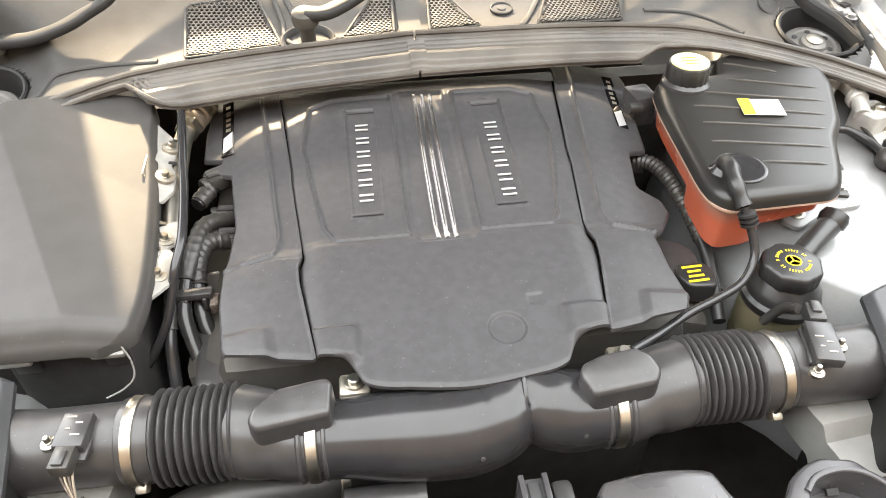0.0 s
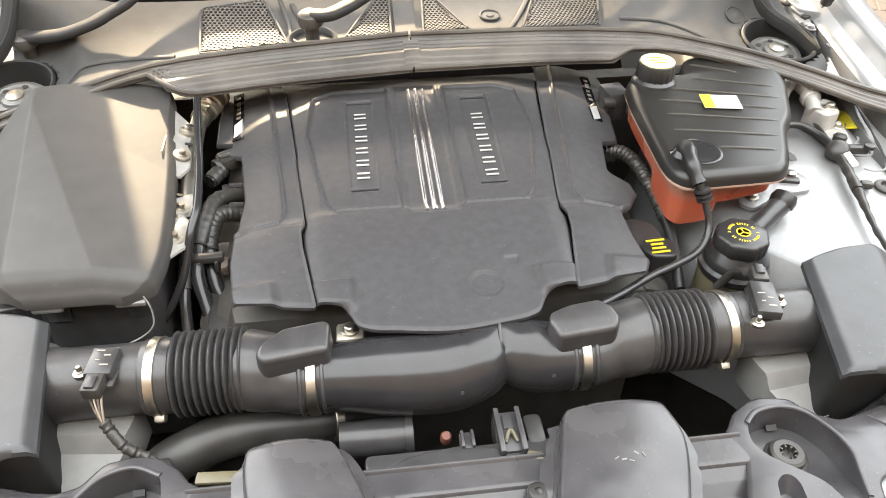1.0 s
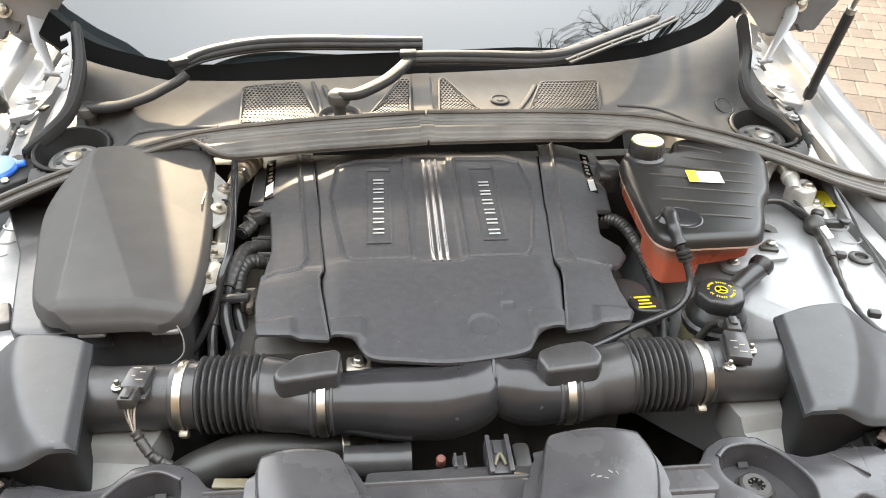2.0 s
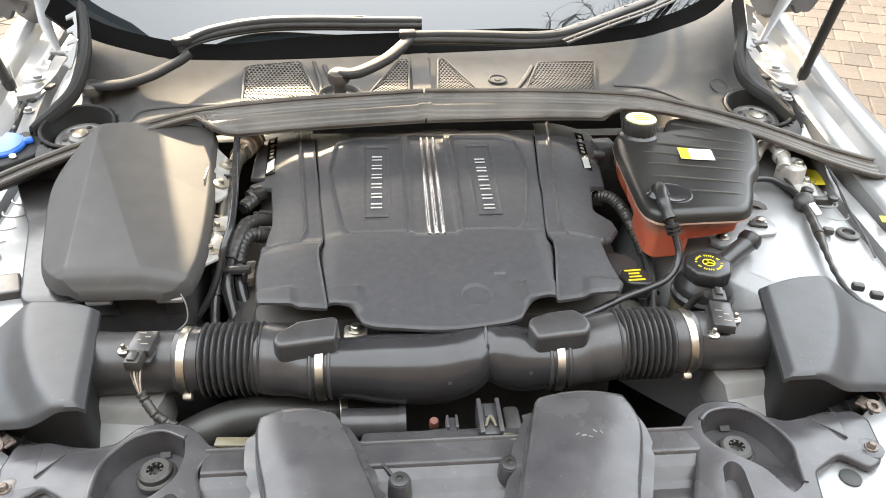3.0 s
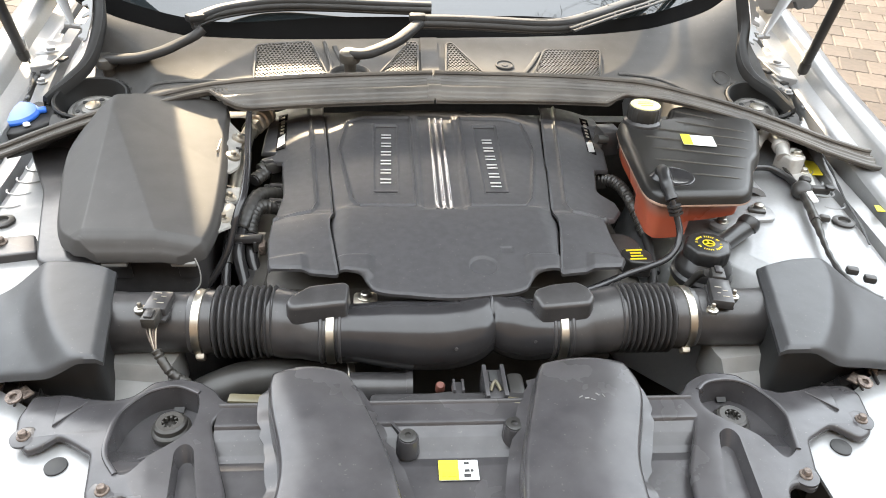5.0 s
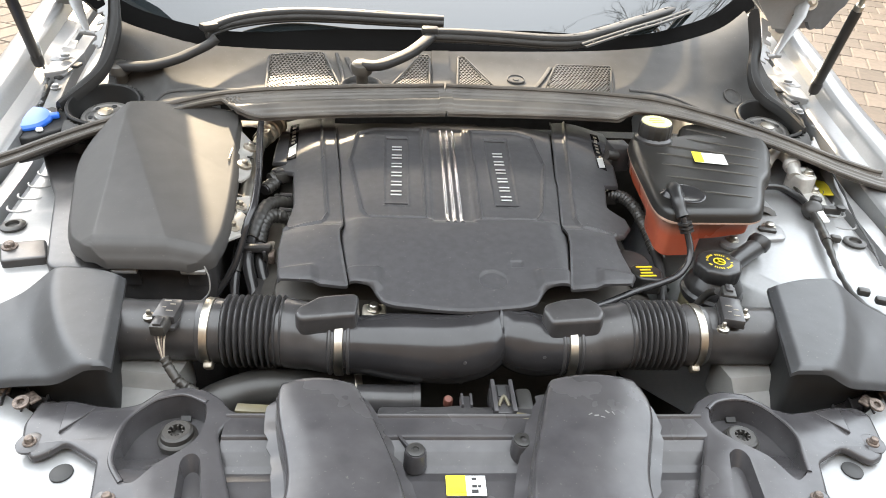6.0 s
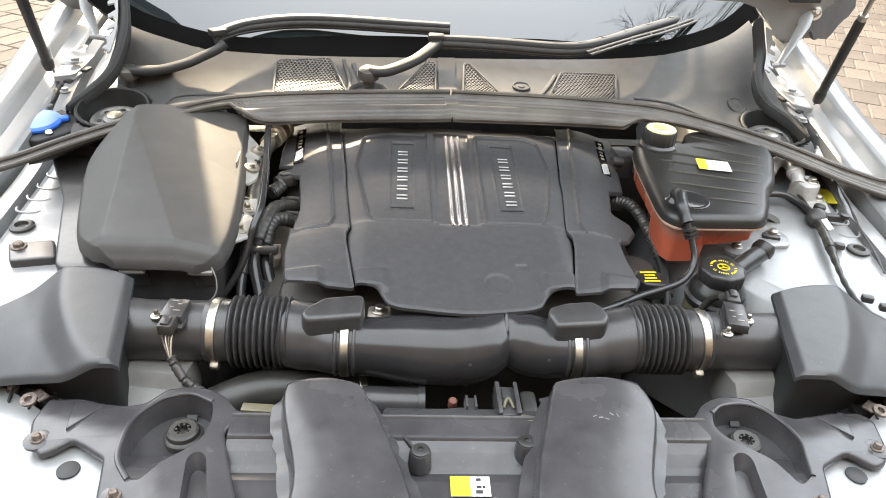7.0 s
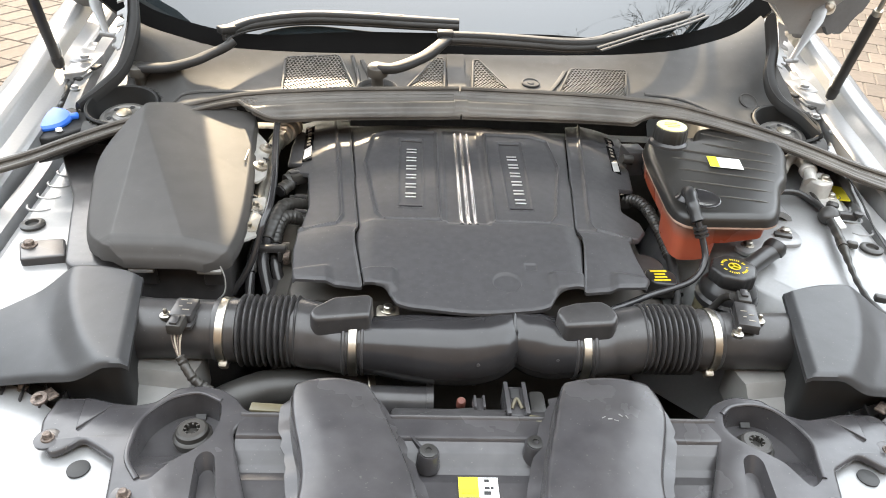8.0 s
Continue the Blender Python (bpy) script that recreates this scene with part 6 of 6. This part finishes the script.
# ---------------------------------------------------------------- fittings on the inner wings
har = thing("wing_harness", 0.58, -0.05, 0.79, "taped black wiring harness along the inner wing", "cable")
part("feed", tube(curve([(0.490, 0.028, 0.806), (0.53, 0.044, 0.812), (0.566, 0.048, 0.810), (0.585, 0.026, 0.806), (0.591, 0.000, 0.804)]), 0.0055, 12), HOSE, har)
part("trunk", tube(curve([(0.591, 0.000, 0.804), (0.589, -0.030, 0.800), (0.580, -0.070, 0.799), (0.569, -0.112, 0.797), (0.557, -0.154, 0.795), (0.549, -0.191, 0.792), (0.547, -0.225, 0.789), (0.556, -0.252, 0.785), (0.580, -0.275, 0.780)], 12), lambda t: 0.0068 - 0.0030 * smooth(0.3, 0.6, t) + 0.0005 * math.sin(70 * t), 12), RUBBER, har)
part("branch", tube(curve([(0.592, 0.000, 0.803), (0.592, 0.030, 0.808), (0.590, 0.060, 0.812)]), 0.0028, 8), RUBBER, har)
part("grommet", lathe([(0.013, -0.002), (0.016, 0.003), (0.016, 0.011), (0.012, 0.017), (0.006, 0.019)], (0.594, -0.012, 0.797), (-0.35, -0.5, 1), 22), RUBBER, har)
part("plug", box((0.622, -0.014, 0.803), (0.032, 0.013, 0.012), 0.003, (0, 0, -8)), RUBBER, har)
part("plug_ear", lathe([(0.004, 0), (0.0075, 0.001), (0.0075, 0.006), (0.004, 0.007)], (0.636, -0.019, 0.806), (0, 0, 1), 16), RUBBER, har)
part("plug_end", lathe([(0.009, 0), (0.010, 0.008), (0.007, 0.012)], (0.608, 0.010, 0.802), (0.2, 0.2, 1), 16), RUBBER, har)
part("tag", prism(rounded([(0.590, -0.030), (0.602, -0.026), (0.596, -0.060), (0.585, -0.062)], 0.002), 0.806, 0.8085, 0.0008), WHITE, har)
part("tape", tube([(0.574, -0.092, 0.7985), (0.571, -0.104, 0.798)], 0.0075, 12), RUBBER, har)
for x, y in ((0.587, -0.085), (0.552, -0.225), (0.566, -0.245)):
    part("clip", box((x + 0.010, y, 0.792), (0.016, 0.012, 0.010), 0.003, (0, 0, -20)), RUBBER, har)
ac = thing("pipe_union", 0.60, 0.08, 0.81, "pale alloy pipe union bolted to the wing", "pipe union")
part("pipe", tube(curve([(0.556, 0.098, 0.826), (0.572, 0.118, 0.836), (0.592, 0.128, 0.838), (0.598, 0.108, 0.836), (0.594, 0.080, 0.834), (0.588, 0.056, 0.826)]), 0.0105, 18), UNION, ac)
part("collar", lathe([(0.0125, -0.006), (0.0140, -0.004), (0.0140, 0.005), (0.0125, 0.007)], (0.5945, 0.085, 0.834), (0.12, 1, 0.05), 20), UNION, ac)
part("block", prism(rounded([(0.580, 0.070), (0.600, 0.092), (0.628, 0.082), (0.622, 0.044), (0.594, 0.036)], 0.008), 0.795, 0.832, 0.004), UNION, ac)
part("foot", prism(rounded([(0.594, 0.046), (0.622, 0.070), (0.634, 0.072), (0.637, 0.038), (0.624, -0.002), (0.606, -0.020), (0.596, 0.004)], 0.008), 0.796, 0.804, 0.002), UNION, ac)
bolt_on(ac, 0.611, 0.058, 0.832, 0.0065, STEEL)
bolt_on(ac, 0.627, 0.048, 0.804, 0.0055, STEEL)
tb = thing("tank_bracket", 0.49, -0.06, 0.785, "silver painted tank bracket with a bolt and clip", "bracket")
part("plate", prism(rounded([(0.405, -0.098), (0.500, -0.020), (0.528, -0.050), (0.520, -0.085), (0.470, -0.090), (0.42, -0.118)], 0.01), 0.784, 0.790, 0.001), SILVER, tb)
part("clip", box((0.498, -0.062, 0.792), (0.026, 0.012, 0.005), 0.001, (0, 0, -15)), RUBBER, tb)
bolt_on(tb, 0.505, -0.052, 0.791, 0.007, STEEL)
bolt_on(tb, 0.430, -0.092, 0.790, 0.006, STEEL)
bolt_on(tb, 0.500, 0.005, 0.800, 0.008, SILVER)
part("support", sheet(lambda u, v: Vector((0.47 + 0.07 * u, -0.01 + 0.06 * v, 0.786 + 0.02 * math.sin(math.pi * u)**0.6)), 10, 6, 0.01), SILVER, tb)
for poly in ([(0.664, 0.118), (0.684, 0.110), (0.672, 0.060), (0.648, 0.062)], [(0.690, -0.060), (0.725, -0.066), (0.722, -0.082), (0.684, -0.078)]):
    x, y = poly[0]
    st = thing("sticker", x, y, 0.79, "small yellow paper sticker on silver paint", "sticker", "yellow stickers")
    part("paper", prism(poly, 0.7905 if x < 0.68 else 0.800, 0.7925 if x < 0.68 else 0.801, 0.0002), YELLOW, st)
# dark open seam between the shelf and the gutter, shade laid as black strip
seam = curve([(0.704, 0.140, 0.804), (0.697, 0.110, 0.802), (0.684, 0.052, 0.798), (0.665, -0.020, 0.793), (0.648, -0.098, 0.790), (0.634, -0.150, 0.786)], 10)
part("seam", tube(seam, lambda t: 0.0022 + 0.0006 * math.sin(31 * t), 8, flat=0.5), INK_SHADE, body, "dark open seam in the wing")
# pressed loops beside the gutter
for k in range(4):
    for s in (-1, 1):
        y = 0.075 - 0.036 * k
        arc = [(s * (0.640 + 0.020 * math.cos(a)), y + 0.016 * math.sin(a), soft_table(SHELF_Z, y) + 0.0012) for a in [radians(-150 + 15 * i) for i in range(11)]]
        part("pressed_loop", tube(arc, 0.0018, 6), SILVER, body)
wb = thing("wing_bracket", -0.58, -0.16, 0.78, "folded black bracket with a rusty bolt", "bracket")
part("plate", prism(rounded([(-0.622, -0.140), (-0.565, -0.128), (-0.545, -0.172), (-0.600, -0.186)], 0.006), 0.76, 0.792, 0.003), PLASTIC, wb)
bolt_on(wb, -0.603, -0.150, 0.792, 0.0065)
# rusty lugs at the outer ends of the front cover
for s in (-1, 1):
    lug = thing("mounting_lug", s * 0.478, -0.418, 0.765, "rusty steel mounting lug", "bracket", "rusty lugs")
    ear = lathe([(0.0085, 0), (0.0085, 0.003), (0.004, 0.003), (0.004, 0)], (s * 0.480, -0.413, 0.764), (0, -0.2, 1), 20)
    part("ear", ear, RUST, lug)
    part("foot", box((s * 0.473, -0.404, 0.763), (0.018, 0.012, 0.003), 0.001, (0, 0, 40 * s)), RUST, lug)
# folded tabs and seam sealer on the rear wings
for s in (-1, 1):
    for x, y, w, d, r in ((0.735, 0.262, 0.024, 0.018, 20), (0.722, 0.365, 0.026, 0.030, 10), (0.735, 0.43, 0.045, 0.06, 4), (0.752, 0.48, 0.03, 0.05, -12)):
        part("tab", box((s * x, y, soft_table(SHELF_Z, y) + 0.006), (w, d, 0.005), 0.002, (8, -8 * s, r * s)), SILVER, body)
    part("seam_clip", box((s * 0.738, 0.240, soft_table(SHELF_Z, 0.24) + 0.006), (0.012, 0.03, 0.008), 0.003, (0, 0, 35 * s)), RUBBER, body)
    bolt_on(body, s * 0.716, 0.312, soft_table(SHELF_Z, 0.312) + 0.003, 0.006, SILVER)
    # dark blocks on the shelf stand in for shaded openings
    part("opening", box((s * 0.722, 0.345, soft_table(SHELF_Z, 0.345) + 0.004), (0.014, 0.012, 0.006), 0.002, (0, 0, 20 * s)), INK_SHADE, body)
    part("opening", box((s * 0.705, 0.395, soft_table(SHELF_Z, 0.395) + 0.004), (0.012, 0.022, 0.006), 0.002, (0, 0, 8 * s)), INK_SHADE, body)
# wires below the sensors
for s in (-1, 1):
    x, y = (-0.347, -0.338) if s < 0 else (0.334, -0.258)
    w = thing("sensor_lead", x, y, 0.80, "thin coloured wires in a black sleeve", "cable", "sensor leads")
    if s < 0:
        for k in range(4):
            part("wire", tube(curve([(x - 0.006 + 0.004 * k, -0.338, 0.812), (x - 0.004 + 0.003 * k, -0.352, 0.800), (x + 0.006, -0.366, 0.780)]), 0.0011, 6), ALLOY if k % 2 else RUST, w)
        part("sleeve", tube(curve([(x + 0.005, -0.362, 0.784), (x + 0.022, -0.378, 0.765), (x + 0.045, -0.385, 0.748), (x + 0.05, -0.395, 0.73)], 12), lambda t: 0.0055 + 0.0008 * math.sin(80 * t), 10), RUBBER, w)
        part("joint", box((x + 0.048, -0.392, 0.735), (0.03, 0.02, 0.02), 0.004, (0, 0, 20)), RUBBER, w)
    else:
        part("sleeve", tube(curve([(x, -0.262, 0.816), (x - 0.002, -0.245, 0.80), (x - 0.01, -0.235, 0.77)], 12), 0.005, 10), RUBBER, w)
# scuffs on the scoop
for k in range(5):
    part("scuff", box((0.118 + 0.006 * k, -0.476 - 0.003 * (k % 3) + 0.001 * k, 0.8150), (0.0045, 0.0008 + 0.0006 * (k % 2), 0.0005), 0, (0, 0, 30 - 25 * k)), PALEGREY, [o for o in scene.objects if o.name.startswith("air_scoop") and o.location.x > 0][0])
# ---------------------------------------------------------------- bare tree beside the drive
tree = thing("tree", 5.0, 4.8, 0, "bare winter tree with many fine twigs", "tree")
rng = random.Random(4)
limbs, twigs = bmesh.new(), bmesh.new()


def grow(p, d, length, r, level):
    q = p + d * length
    mid = (p + q) / 2 + Vector((rng.uniform(-1, 1), rng.uniform(-1, 1), rng.uniform(-0.5, 0.5))) * length * 0.06
    tube([p, mid, q], lambda t: r * (1 - 0.4 * t), 6 if level < 3 else 4, bm=limbs if level < 3 else twigs)
    if level == 7:
        return
    for k in range(3 if level < 6 else 2):
        n = (d + Vector((rng.uniform(-1, 1), rng.uniform(-1, 1), rng.uniform(-0.20, 0.75))) * 0.55).normalized()
        grow(q if k else p + d * length * 0.7, n, length * rng.uniform(0.60, 0.82), r * 0.60, level + 1)


tube(curve([(5.0, 4.8, -0.05), (4.95, 4.8, 4.0), (4.5, 4.7, 8.5), (3.8, 4.6, 11.8)]), lambda t: 0.20 - 0.14 * t, 10, bm=limbs)
for k in range(5):
    grow(Vector((3.8, 4.6, 11.6)) + Vector((-0.16, 0.03, 0.25)) * k, Vector((-0.34 + 0.16 * k, 0.28 * (k - 1.8), 1)).normalized(), 1.5, 0.055, 1)
part("trunk", limbs, BARK, tree)
tagged(part("crown", twigs, BARK, tree), kind="stuff")

# ---------------------------------------------------------------- paving blocks
W, D, J = 0.160, 0.260, 0.0055
LAY = radians(-25)
rngb = random.Random(9)


def block_mesh():
    bm = bmesh.new()
    bmesh.ops.create_cube(bm, size=1, matrix=Matrix.Translation((0, 0, -0.02)) @ Matrix.Diagonal((W - J, D - J, 0.04, 1)))
    top = [e for e in bm.edges if all(v.co.z > -0.001 for v in e.verts)]
    bmesh.ops.bevel(bm, geom=top, offset=0.006, segments=1, affect="EDGES")
    me = bpy.data.meshes.new("paving_block")
    bm.to_mesh(me)
    bm.free()
    me.materials.append(BRICK)
    return me


shared = block_mesh()
spots = []
for i in range(-48, 49):
    for j in range(-30, 36):
        gx, gy = i * W + (0.5 * W if j % 2 else 0), j * D
        x, y = gx * math.cos(LAY) - gy * math.sin(LAY), gx * math.sin(LAY) + gy * math.cos(LAY)
        if abs(x) < 0.80 and -0.6 < y < 3.2:
            continue
        spots.append((x, y, rngb.uniform(-0.0015, 0.0015), math.degrees(LAY) + rngb.uniform(-0.8, 0.8)))
near = sorted([s for s in spots if 1.5 < abs(s[0]) < 3.2 and 1.4 < s[1] < 4.4], key=lambda s: abs(abs(s[0]) - 2.2) + abs(s[1] - 2.7))[:300]
chosen = set(near)
for x, y, z, a in near:
    ob = new("paving_block", shared)
    ob.parent = ground
    ob.matrix_basis = pose(x, y, z + 0.06, 0, 0, a)
verts, faces = [], []
base_v = [v.co.copy() for v in shared.vertices]
base_f = [tuple(p.vertices) for p in shared.polygons]
for s in spots:
    if s in chosen:
        continue
    m = pose(s[0], s[1], s[2] + 0.06, 0, 0, s[3])
    k = len(verts)
    verts += [tuple(m @ v) for v in base_v]
    faces += [tuple(k + i for i in f) for f in base_f]
me = bpy.data.meshes.new("paving_rest")
me.from_pydata(verts, [], faces)
me.materials.append(BRICK)
rest = new("paving_rest", me)
rest.parent = ground
tagged(rest, "tan paving blocks further off", kind="stuff")
